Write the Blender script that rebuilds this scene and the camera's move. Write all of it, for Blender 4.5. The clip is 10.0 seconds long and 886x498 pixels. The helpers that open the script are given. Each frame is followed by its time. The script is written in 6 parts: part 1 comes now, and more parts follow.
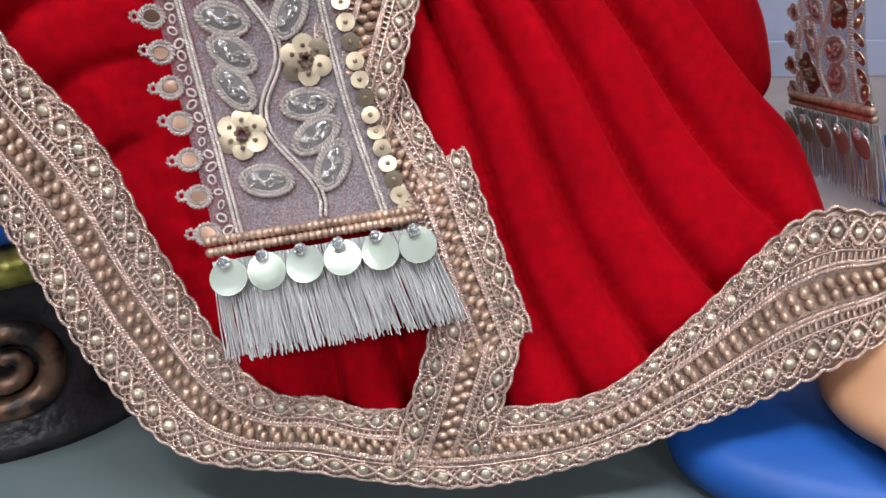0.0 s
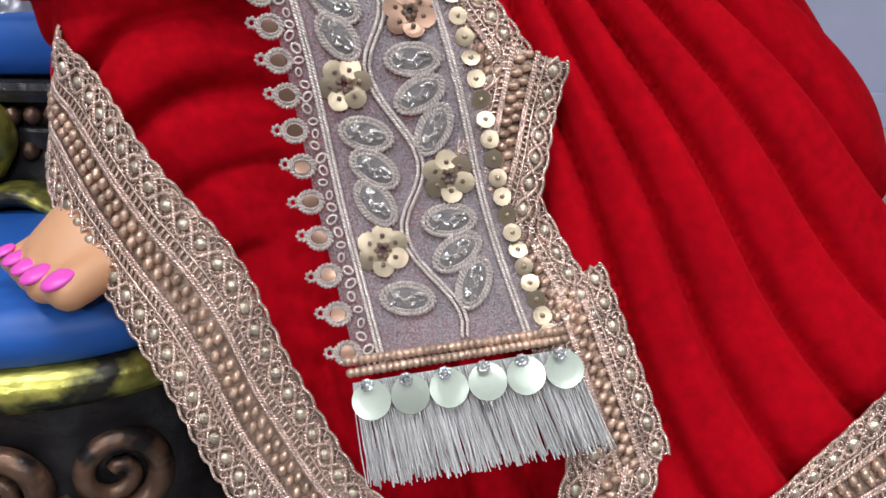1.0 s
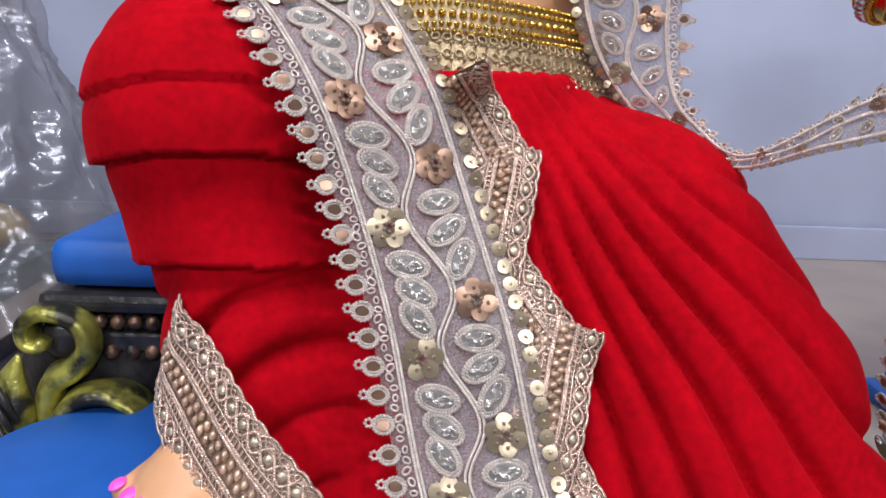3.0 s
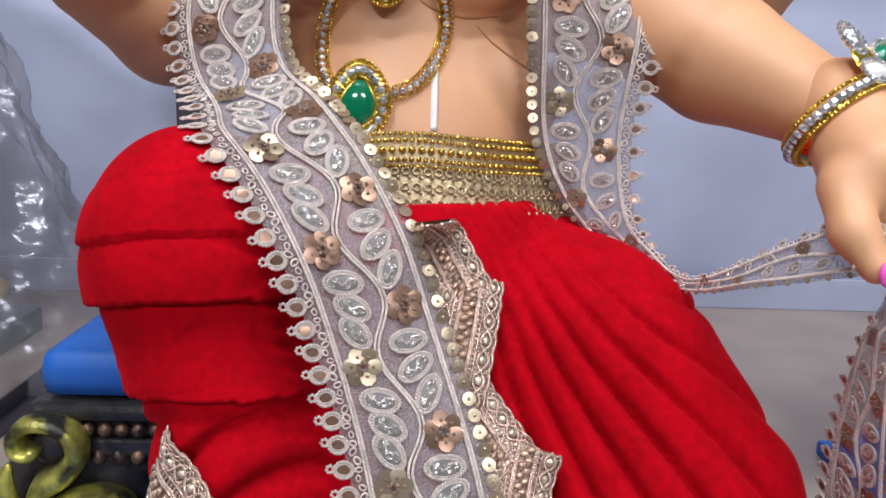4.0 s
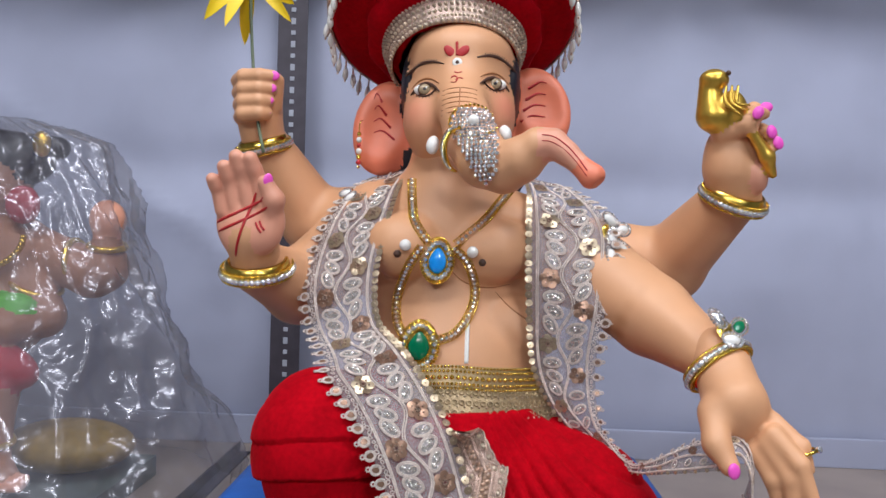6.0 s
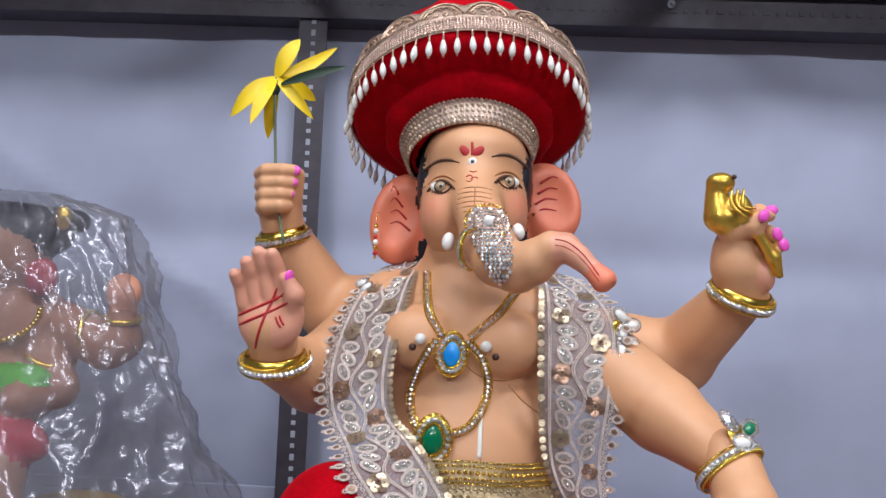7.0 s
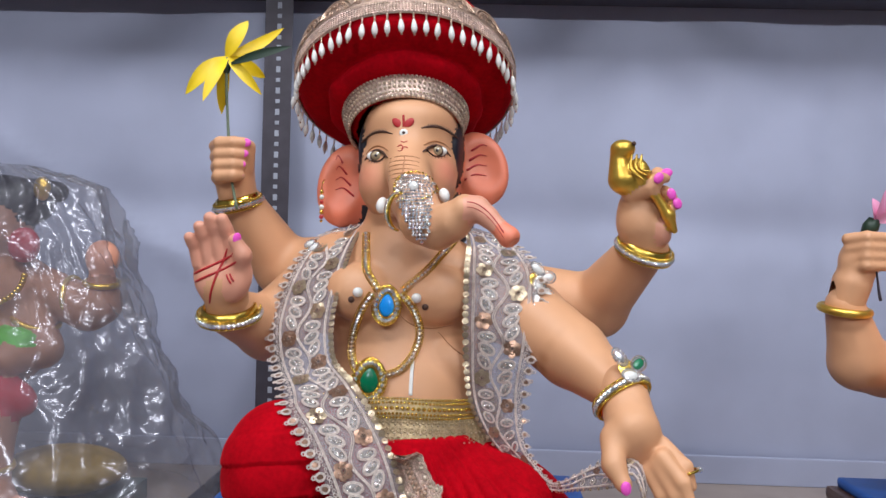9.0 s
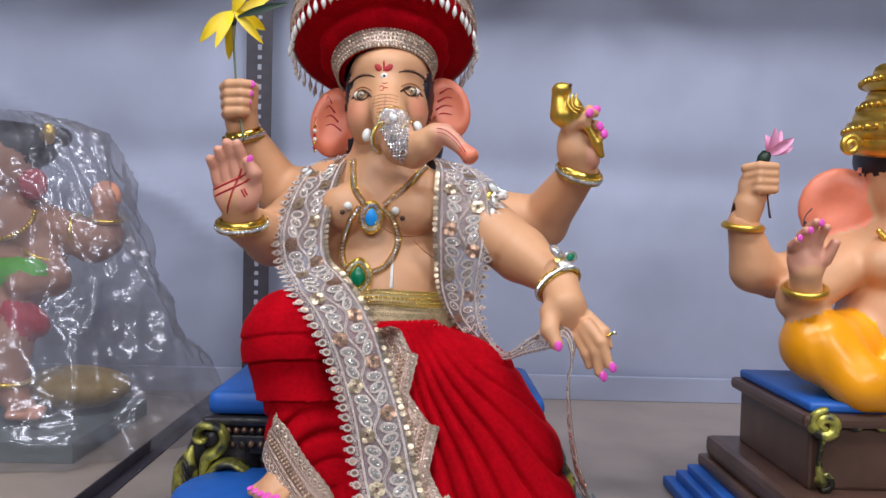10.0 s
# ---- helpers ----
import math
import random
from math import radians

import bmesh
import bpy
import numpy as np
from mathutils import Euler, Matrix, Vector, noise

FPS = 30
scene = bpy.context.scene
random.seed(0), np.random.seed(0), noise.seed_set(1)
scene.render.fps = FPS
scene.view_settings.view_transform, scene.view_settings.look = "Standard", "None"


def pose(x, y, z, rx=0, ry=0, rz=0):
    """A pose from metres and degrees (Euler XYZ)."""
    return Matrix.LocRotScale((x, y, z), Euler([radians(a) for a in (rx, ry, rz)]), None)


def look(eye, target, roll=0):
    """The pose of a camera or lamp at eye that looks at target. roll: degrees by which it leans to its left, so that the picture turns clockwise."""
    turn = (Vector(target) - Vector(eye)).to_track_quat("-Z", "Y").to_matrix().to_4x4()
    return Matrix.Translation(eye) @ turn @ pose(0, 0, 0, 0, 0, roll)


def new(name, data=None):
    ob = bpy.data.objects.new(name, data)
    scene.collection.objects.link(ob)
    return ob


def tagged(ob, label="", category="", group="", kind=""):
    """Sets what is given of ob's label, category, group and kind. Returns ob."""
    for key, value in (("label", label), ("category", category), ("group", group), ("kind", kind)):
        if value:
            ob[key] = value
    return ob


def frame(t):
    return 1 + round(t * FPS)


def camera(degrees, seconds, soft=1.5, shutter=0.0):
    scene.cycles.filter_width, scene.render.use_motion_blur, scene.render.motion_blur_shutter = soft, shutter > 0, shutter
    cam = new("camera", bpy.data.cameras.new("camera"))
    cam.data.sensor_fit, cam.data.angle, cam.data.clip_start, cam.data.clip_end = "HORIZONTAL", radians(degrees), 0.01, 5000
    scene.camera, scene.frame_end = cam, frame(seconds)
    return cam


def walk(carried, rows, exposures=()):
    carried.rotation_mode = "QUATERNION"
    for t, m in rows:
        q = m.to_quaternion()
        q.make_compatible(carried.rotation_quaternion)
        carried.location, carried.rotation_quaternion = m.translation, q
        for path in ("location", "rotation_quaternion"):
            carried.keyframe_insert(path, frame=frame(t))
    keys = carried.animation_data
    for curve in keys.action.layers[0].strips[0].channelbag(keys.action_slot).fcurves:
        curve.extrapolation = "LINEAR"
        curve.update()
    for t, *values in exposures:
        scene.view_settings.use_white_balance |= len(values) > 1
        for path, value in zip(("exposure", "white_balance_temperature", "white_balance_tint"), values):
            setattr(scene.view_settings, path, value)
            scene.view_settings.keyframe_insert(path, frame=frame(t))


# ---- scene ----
cam = camera(61.8, 10.0)
METRES, EYE, TILT, LEAN, TURN = 0.75, 0.17, -22.0, 0.5, 0.0
ROWS = [
    (0.0, 0.0, 0.0, 0.0, 0.0, 0.0, -0.0),
    (0.5, -0.0255, 0.0093, 0.0158, -0.17, 0.76, -0.12),
    (1.0, -0.0599, 0.0051, 0.0375, -0.39, 2.03, -0.93),
    (1.5, -0.0876, -0.006, 0.059, -0.55, 3.79, -1.67),
    (2.0, -0.0814, -0.0216, 0.0766, -0.59, 5.49, -2.11),
    (3.5, -0.105, -0.0801, 0.139, -2.48, 9.48, -1.95),
    (4.0, -0.097, -0.1041, 0.1651, -3.31, 10.5, -1.6),
    (4.5, -0.0953, -0.1625, 0.1723, -4.13, 11.68, -1.44),
    (5.0, -0.0956, -0.2453, 0.1822, -3.53, 14.5, -1.64),
    (5.5, -0.0796, -0.3159, 0.1899, -1.85, 17.05, -1.78),
    (6.0, -0.0818, -0.3935, 0.1694, 1.14, 20.69, -2.93),
    (7.5, -0.0985, -0.4413, 0.2191, 1.35, 25.4, -3.7),
    (8.0, -0.1032, -0.4531, 0.2265, 1.11, 24.89, -3.28),
    (8.5, -0.0853, -0.4649, 0.2166, 0.92, 23.73, -2.96),
    (9.0, -0.017, -0.5126, 0.1606, 1.2, 22.24, -2.62),
    (9.5, -0.0223, -0.6243, 0.0929, -0.04, 20.51, -1.84),
    (10.0, -0.0202, -0.6814, 0.017, -1.3, 19.89, -1.59),
]
walk(cam, [(t, pose(0, 0, EYE, TILT, LEAN, TURN) @ pose(METRES * x, METRES * y, METRES * z, 90 + pitch, roll, yaw)) for t, x, y, z, yaw, pitch, roll in ROWS],
     [(0.0, 0.0), (2.0, 0.10), (3.5, 0.28), (4.5, 0.08), (5.5, -0.08), (7.5, -0.05), (10.0, -0.08)])

# ---- world and light ----
world = bpy.data.worlds.new("room_air")
scene.world = world
world.use_nodes = True
world.node_tree.nodes["Background"].inputs[0].default_value = (0.62, 0.68, 0.85, 1)
world.node_tree.nodes["Background"].inputs[1].default_value = 0.045


# ---- materials ----
def mat(name, color, rough=0.6, metal=0.0, var=0.15, scale=60.0, bump=0.1, bscale=300.0, sheen=0.0, coat=0.0, alpha=1.0, spread=0.0):
    """A principled surface with mottled colour at two scales, fine relief and, with spread, a shift from piece to piece."""
    m = bpy.data.materials.new(name)
    m.use_nodes = True
    nt = m.node_tree
    b = nt.nodes["Principled BSDF"]
    b.inputs["Roughness"].default_value, b.inputs["Metallic"].default_value = rough, metal
    co = nt.nodes.new("ShaderNodeTexCoord")
    n1, n2 = nt.nodes.new("ShaderNodeTexNoise"), nt.nodes.new("ShaderNodeTexNoise")
    n1.inputs["Scale"].default_value, n2.inputs["Scale"].default_value = scale / 6, scale
    n1.inputs["Detail"].default_value = 6
    for n in (n1, n2):
        nt.links.new(co.outputs["Object"], n.inputs["Vector"])
    add = nt.nodes.new("ShaderNodeMath")
    add.operation = "ADD"
    nt.links.new(n1.outputs[0], add.inputs[0])
    nt.links.new(n2.outputs[0], add.inputs[1])
    fac = add.outputs[0]
    if spread:
        geo, mad = nt.nodes.new("ShaderNodeNewGeometry"), nt.nodes.new("ShaderNodeMath")
        mad.operation = "MULTIPLY_ADD"
        mad.inputs[1].default_value = spread
        nt.links.new(geo.outputs["Random Per Island"], mad.inputs[0])
        nt.links.new(fac, mad.inputs[2])
        fac = mad.outputs[0]
    ramp = nt.nodes.new("ShaderNodeMapRange")
    ramp.inputs["From Min"].default_value, ramp.inputs["From Max"].default_value = 0.6, 1.4 + spread
    ramp.inputs["To Min"].default_value, ramp.inputs["To Max"].default_value = 1 - var, 1 + var
    nt.links.new(fac, ramp.inputs["Value"])
    mul = nt.nodes.new("ShaderNodeVectorMath")
    mul.operation = "SCALE"
    mul.inputs[0].default_value = color
    nt.links.new(ramp.outputs[0], mul.inputs["Scale"])
    nt.links.new(mul.outputs[0], b.inputs["Base Color"])
    if bump:
        n3, bp = nt.nodes.new("ShaderNodeTexNoise"), nt.nodes.new("ShaderNodeBump")
        n3.inputs["Scale"].default_value = bscale
        n3.inputs["Detail"].default_value = 4
        nt.links.new(co.outputs["Object"], n3.inputs["Vector"])
        bp.inputs["Strength"].default_value, bp.inputs["Distance"].default_value = bump, min(0.002, 0.5 / bscale)
        nt.links.new(n3.outputs[0], bp.inputs["Height"])
        nt.links.new(bp.outputs[0], b.inputs["Normal"])
    if sheen:
        b.inputs["Sheen Weight"].default_value, b.inputs["Sheen Roughness"].default_value = sheen, 0.35
        b.inputs["Sheen Tint"].default_value = (*[min(1, c * 2.0 + 0.02) for c in color], 1)
        b.inputs["Specular IOR Level"].default_value = 0.05
    if coat:
        b.inputs["Coat Weight"].default_value, b.inputs["Coat Roughness"].default_value = coat, 0.1
    if alpha < 1:
        b.inputs["Alpha"].default_value = alpha
    return m


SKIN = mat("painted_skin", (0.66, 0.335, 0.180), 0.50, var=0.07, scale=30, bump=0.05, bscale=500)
PALM = mat("painted_palm", (0.70, 0.315, 0.215), 0.45, var=0.08, scale=40, bump=0.05)
EAR = mat("painted_ear_red", (0.82, 0.225, 0.130), 0.42, var=0.15, scale=40, bump=0.05)
PINK = mat("nail_pink", (0.85, 0.10, 0.55), 0.3, var=0.05, bump=0)
HAIR = mat("painted_hair_black", (0.012, 0.010, 0.018), 0.45, var=0.3)
WHITE = mat("painted_white", (0.82, 0.80, 0.78), 0.4, var=0.05, bump=0.02)
MARK = mat("painted_red_mark", (0.45, 0.015, 0.02), 0.45, var=0.1, bump=0)
BROW = mat("painted_dark_line", (0.07, 0.03, 0.02), 0.5, var=0.1, bump=0)
CREASE = mat("painted_crease_and_shade", (0.38, 0.15, 0.06), 0.5, var=0.1, bump=0)
IRIS = mat("painted_iris", (0.36, 0.27, 0.17), 0.15, var=0.5, scale=900, bump=0)
GOLDPAINT = mat("gold_paint", (0.72, 0.45, 0.08), 0.33, 0.85, var=0.2, scale=80, bump=0.1)
ORANGE = mat("painted_orange", (0.95, 0.36, 0.006), 0.34, var=0.15, scale=25, bump=0.03)
VELVET = mat("red_velvet", (0.39, 0.001, 0.007), 0.9, var=0.28, scale=260, bump=0.35, bscale=2600, sheen=0.45)
GOLDTHREAD = mat("gold_thread", (0.62, 0.425, 0.32), 0.30, 0.6, var=0.55, scale=700, bump=0.9, bscale=1600, spread=0.4)
ROSETHREAD = mat("rose_gold_braid", (0.71, 0.52, 0.44), 0.27, 0.6, var=0.6, scale=900, bump=0.9, bscale=2000, spread=0.4)
ANTIQUE = mat("antique_gold_lace", (0.37, 0.255, 0.200), 0.38, 0.5, var=0.6, scale=700, bump=1.0, bscale=1600, spread=0.4)
DULLGOLD = mat("dull_gold_lace", (0.40, 0.295, 0.175), 0.36, 0.6, var=0.5, scale=700, bump=1.0, bscale=1600, spread=0.4)
SILVERTHREAD = mat("silver_thread", (0.70, 0.60, 0.555), 0.36, 0.35, var=0.35, scale=900, bump=0.8, bscale=1800, spread=0.3)
FRINGE = mat("silver_fringe", (0.72, 0.69, 0.68), 0.35, 0.55, var=0.3, scale=400, bump=0.1, spread=0.8)
SEQUIN = mat("champagne_sequin", (0.47, 0.37, 0.26), 0.32, 0.75, var=0.4, scale=200, bump=0.05, spread=0.8)
ROSESEQ = mat("rose_sequin", (0.34, 0.20, 0.14), 0.30, 0.7, var=0.3, scale=200, bump=0.05, spread=0.8)
COIN = mat("mint_coin_sequin", (0.50, 0.54, 0.46), 0.26, 0.45, var=0.1, scale=100, bump=0.02, spread=0.4)
GLITTER = mat("silver_glitter", (0.84, 0.79, 0.75), 0.17, 0.85, var=0.45, scale=1500, bump=0.6, bscale=2500, spread=1.0)
LEAFBED = mat("silver_lame", (0.30, 0.27, 0.27), 0.35, 0.5, var=0.6, scale=1500, bump=0.8, bscale=1800)
CRYSTAL = mat("rhinestone", (0.88, 0.88, 0.91), 0.10, 0.84, var=0.5, scale=1500, bump=0.3, bscale=2500, spread=1.6)
GOLD = mat("polished_gold", (0.80, 0.55, 0.10), 0.22, 1.0, var=0.15, scale=120, bump=0.05, spread=0.3)
PEARL = mat("pearl", (0.82, 0.80, 0.78), 0.18, 0.0, var=0.06, bump=0, coat=0.6)
BLUEGEM = mat("blue_gem", (0.01, 0.30, 0.90), 0.08, 0.0, var=0.2, bump=0, coat=0.8)
GREENGEM = mat("green_gem", (0.0, 0.16, 0.07), 0.08, 0.0, var=0.2, bump=0, coat=0.8)
BLUE = mat("blue_cushion_paint", (0.012, 0.10, 0.42), 0.5, var=0.12, scale=50, bump=0.06)
DARKWOOD = mat("blackened_carving", (0.030, 0.026, 0.028), 0.35, 0.25, var=0.6, scale=110, bump=0.35, bscale=220)
BRONZE = mat("brushed_bronze", (0.16, 0.085, 0.055), 0.38, 0.5, var=0.6, scale=110, bump=0.3, bscale=250)
LEAFGOLD = mat("antique_gold_leaf", (0.44, 0.40, 0.09), 0.33, 0.6, var=0.95, scale=90, bump=0.3, bscale=250)
GREYBASE = mat("grey_painted_board", (0.12, 0.15, 0.15), 0.55, var=0.08, scale=15, bump=0.05)
SHEET = mat("lavender_sheet", (0.36, 0.375, 0.505), 0.6, var=0.10, scale=8, bump=0.1, bscale=40)
SHELFWOOD = mat("brown_plywood", (0.31, 0.245, 0.215), 0.34, var=0.2, scale=10, bump=0.06, bscale=60)
STEEL = mat("dark_slotted_steel", (0.052, 0.043, 0.058), 0.5, 0.3, var=0.3, scale=40, bump=0.1)
RUST = mat("reddish_board", (0.52, 0.34, 0.31), 0.6, var=0.2, scale=12, bump=0.1)
WALLPAINT = mat("room_paint", (0.20, 0.20, 0.22), 0.8, var=0.08, scale=5, bump=0.05)
CEMENT = mat("cement_floor", (0.25, 0.25, 0.25), 0.8, var=0.15, scale=8, bump=0.1)
YELLOW = mat("yellow_petal", (0.85, 0.58, 0.004), 0.5, var=0.1, scale=80, bump=0.1)
LEAFGREEN = mat("dark_leaf", (0.012, 0.032, 0.018), 0.5, var=0.3, bump=0.1)
STEMGREEN = mat("stem_green", (0.16, 0.20, 0.13), 0.5, var=0.2)
PINKPETAL = mat("pink_petal", (0.75, 0.32, 0.50), 0.55, var=0.2, scale=90, bump=0.1)
BROWNPAINT = mat("brown_plinth_paint", (0.085, 0.042, 0.030), 0.35, var=0.25, scale=40, bump=0.1)
GREENCLOTH = mat("green_cloth", (0.10, 0.42, 0.04), 0.6, var=0.2)
REDCLOTH = mat("red_cloth", (0.40, 0.01, 0.03), 0.6, var=0.2)
OCHRE = mat("ochre_paint", (0.28, 0.17, 0.03), 0.5, var=0.3)
SKINDARK = mat("painted_skin_brown", (0.40, 0.185, 0.120), 0.55, var=0.1, scale=30, bump=0.04)


def sheer(name, color, clear, rough=0.3, bump=0.3, bscale=900, weave=0.0):
    """A see-through film or net: part clear, part lit surface."""
    m = mat(name, color, rough, var=0.15, scale=300, bump=bump, bscale=bscale)
    nt = m.node_tree
    t, mix = nt.nodes.new("ShaderNodeBsdfTransparent"), nt.nodes.new("ShaderNodeMixShader")
    mix.inputs[0].default_value = clear
    if weave:
        co, nz, mr = nt.nodes.new("ShaderNodeTexCoord"), nt.nodes.new("ShaderNodeTexNoise"), nt.nodes.new("ShaderNodeMapRange")
        nz.inputs["Scale"].default_value = weave
        nt.links.new(co.outputs["Object"], nz.inputs["Vector"])
        nt.links.new(nz.outputs[0], mr.inputs["Value"])
        mr.inputs["From Min"].default_value, mr.inputs["From Max"].default_value = 0.3, 0.7
        mr.inputs["To Min"].default_value, mr.inputs["To Max"].default_value = clear - 0.25, min(1, clear + 0.25)
        nt.links.new(mr.outputs[0], mix.inputs[0])
    nt.links.new(nt.nodes["Principled BSDF"].outputs[0], mix.inputs[1])
    nt.links.new(t.outputs[0], mix.inputs[2])
    nt.links.new(mix.outputs[0], nt.nodes["Material Output"].inputs["Surface"])
    return m


NET = sheer("sheer_silver_net", (0.42, 0.35, 0.37), 0.62, 0.4, 0.8, 1500, 1400)
FILM = sheer("clear_plastic_film", (0.33, 0.32, 0.37), 0.66, 0.20, 0.45, 55)
FILM.node_tree.nodes["Principled BSDF"].inputs["Metallic"].default_value = 0.35
# glow of the added fill tubes
TUBE = bpy.data.materials.new("fill_tube_glow")
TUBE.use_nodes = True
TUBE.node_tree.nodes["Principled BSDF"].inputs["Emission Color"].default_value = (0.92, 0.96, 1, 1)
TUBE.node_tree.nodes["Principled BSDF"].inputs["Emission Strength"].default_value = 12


PALEGOLD = mat("pale_gold_braid", (0.60, 0.50, 0.40), 0.30, 0.7, var=0.55, scale=800, bump=0.9, bscale=1800, spread=0.5)


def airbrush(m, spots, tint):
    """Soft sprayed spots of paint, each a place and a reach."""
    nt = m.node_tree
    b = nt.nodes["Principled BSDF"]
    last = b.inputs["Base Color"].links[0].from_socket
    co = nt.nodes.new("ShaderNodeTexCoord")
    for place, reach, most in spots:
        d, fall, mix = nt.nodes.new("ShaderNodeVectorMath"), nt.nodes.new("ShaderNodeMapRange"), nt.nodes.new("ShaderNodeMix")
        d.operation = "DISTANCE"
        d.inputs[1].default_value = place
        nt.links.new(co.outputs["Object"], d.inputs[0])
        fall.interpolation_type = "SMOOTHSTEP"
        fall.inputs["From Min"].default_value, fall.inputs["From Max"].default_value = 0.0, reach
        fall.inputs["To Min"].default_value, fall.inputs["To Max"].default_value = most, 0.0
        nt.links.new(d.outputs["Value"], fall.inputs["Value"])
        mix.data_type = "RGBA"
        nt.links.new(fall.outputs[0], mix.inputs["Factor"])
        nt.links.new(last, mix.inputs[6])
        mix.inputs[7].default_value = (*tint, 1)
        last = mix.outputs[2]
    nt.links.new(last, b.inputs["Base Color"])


def worn(m, dark, scale):
    """Gilding rubbed through to the dark ground in uneven patches."""
    nt = m.node_tree
    b = nt.nodes["Principled BSDF"]
    last = b.inputs["Base Color"].links[0].from_socket
    co, nz, mr, mix = nt.nodes.new("ShaderNodeTexCoord"), nt.nodes.new("ShaderNodeTexNoise"), nt.nodes.new("ShaderNodeMapRange"), nt.nodes.new("ShaderNodeMix")
    nz.inputs["Scale"].default_value, nz.inputs["Detail"].default_value = scale, 8
    nt.links.new(co.outputs["Object"], nz.inputs["Vector"])
    nt.links.new(nz.outputs[0], mr.inputs["Value"])
    mr.inputs["From Min"].default_value, mr.inputs["From Max"].default_value = 0.46, 0.60
    mix.data_type = "RGBA"
    nt.links.new(mr.outputs[0], mix.inputs["Factor"])
    nt.links.new(last, mix.inputs[6])
    mix.inputs[7].default_value = (*dark, 1)
    nt.links.new(mix.outputs[2], b.inputs["Base Color"])


worn(LEAFGOLD, (0.035, 0.032, 0.026), 55)
worn(BRONZE, (0.022, 0.018, 0.018), 80)
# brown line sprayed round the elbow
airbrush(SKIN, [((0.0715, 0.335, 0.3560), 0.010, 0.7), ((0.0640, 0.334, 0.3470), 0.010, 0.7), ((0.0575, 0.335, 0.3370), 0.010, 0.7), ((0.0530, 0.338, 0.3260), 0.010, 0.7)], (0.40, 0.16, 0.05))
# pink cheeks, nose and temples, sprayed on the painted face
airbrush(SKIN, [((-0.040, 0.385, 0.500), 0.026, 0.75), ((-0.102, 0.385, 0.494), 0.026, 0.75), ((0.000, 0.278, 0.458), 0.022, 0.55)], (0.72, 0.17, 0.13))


# ---- mesh tools ----
def V(*a):
    return np.array(a, float)


class Acc:
    """Gathers many small pieces into one mesh."""

    def __init__(self):
        self.v, self.f, self.m, self.n = [], [], [], 0

    def add(self, piece, m=None, slot=0):
        v, f = piece
        v = np.asarray(v, float)
        if m is not None:
            m = np.array(m)
            v = v @ m[:3, :3].T + m[:3, 3]
        self.v.append(v)
        self.f += [tuple(i + self.n for i in face) for face in f]
        self.m += [slot] * len(f)
        self.n += len(v)
        return self

    def mesh(self, name, mats, smooth=True):
        me = bpy.data.meshes.new(name)
        me.from_pydata(np.vstack(self.v).tolist() if self.v else [], [], self.f)
        for x in mats if isinstance(mats, (list, tuple)) else [mats]:
            me.materials.append(x)
        me.polygons.foreach_set("material_index", self.m)
        me.polygons.foreach_set("use_smooth", [smooth] * len(self.f))
        me.update()
        return me


def part(name, acc, mats, parent=None, label="", smooth=True):
    ob = new(name, acc.mesh(name, mats, smooth))
    ob.parent = parent
    return tagged(ob, label)


def thing(name, label, category, group="", kind=""):
    ob = new(name)
    ob.empty_display_size = 0.02
    return tagged(ob, label, category, group, kind)


def ball(n=8, k=5):
    v = [(0, 0, 1)] + [(math.sin(math.pi * j / k) * math.cos(2 * math.pi * i / n), math.sin(math.pi * j / k) * math.sin(2 * math.pi * i / n), math.cos(math.pi * j / k)) for j in range(1, k) for i in range(n)] + [(0, 0, -1)]
    f = [(0, 1 + i, 1 + (i + 1) % n) for i in range(n)]
    for j in range(k - 2):
        a, b = 1 + j * n, 1 + (j + 1) * n
        f += [(a + i, b + i, b + (i + 1) % n, a + (i + 1) % n) for i in range(n)]
    a, e = 1 + (k - 2) * n, 1 + (k - 1) * n
    f += [(a + i, e, a + (i + 1) % n) for i in range(n)]
    return np.array(v), f


BALL, SMALLBALL, TINY = ball(14, 8), ball(8, 5), ball(6, 4)


def ring(R=1.0, r=0.2, n=20, k=6, sy=1.0):
    v, f = [], []
    for i in range(n):
        a = 2 * math.pi * i / n
        for j in range(k):
            b = 2 * math.pi * j / k
            q = R + r * math.cos(b)
            v.append((q * math.cos(a), sy * R * math.sin(a) + r * math.cos(b) * math.sin(a), r * math.sin(b)))
            f.append((i * k + j, ((i + 1) % n) * k + j, ((i + 1) % n) * k + (j + 1) % k, i * k + (j + 1) % k))
    return np.array(v), f


def disc(n=12, dome=0.04, thick=0.07):
    v = [(0, 0, dome + thick)] + [(0.6 * math.cos(2 * math.pi * i / n), 0.6 * math.sin(2 * math.pi * i / n), dome * 0.7 + thick) for i in range(n)]
    v += [(math.cos(2 * math.pi * i / n), math.sin(2 * math.pi * i / n), thick) for i in range(n)]
    v += [(math.cos(2 * math.pi * i / n), math.sin(2 * math.pi * i / n), 0) for i in range(n)]
    f = [(0, 1 + i, 1 + (i + 1) % n) for i in range(n)]
    for a in (1, 1 + n):
        f += [(a + i, a + n + i, a + n + (i + 1) % n, a + (i + 1) % n) for i in range(n)]
    f.append(tuple(1 + 2 * n + i for i in reversed(range(n))))
    return np.array(v), f


DISC = disc()


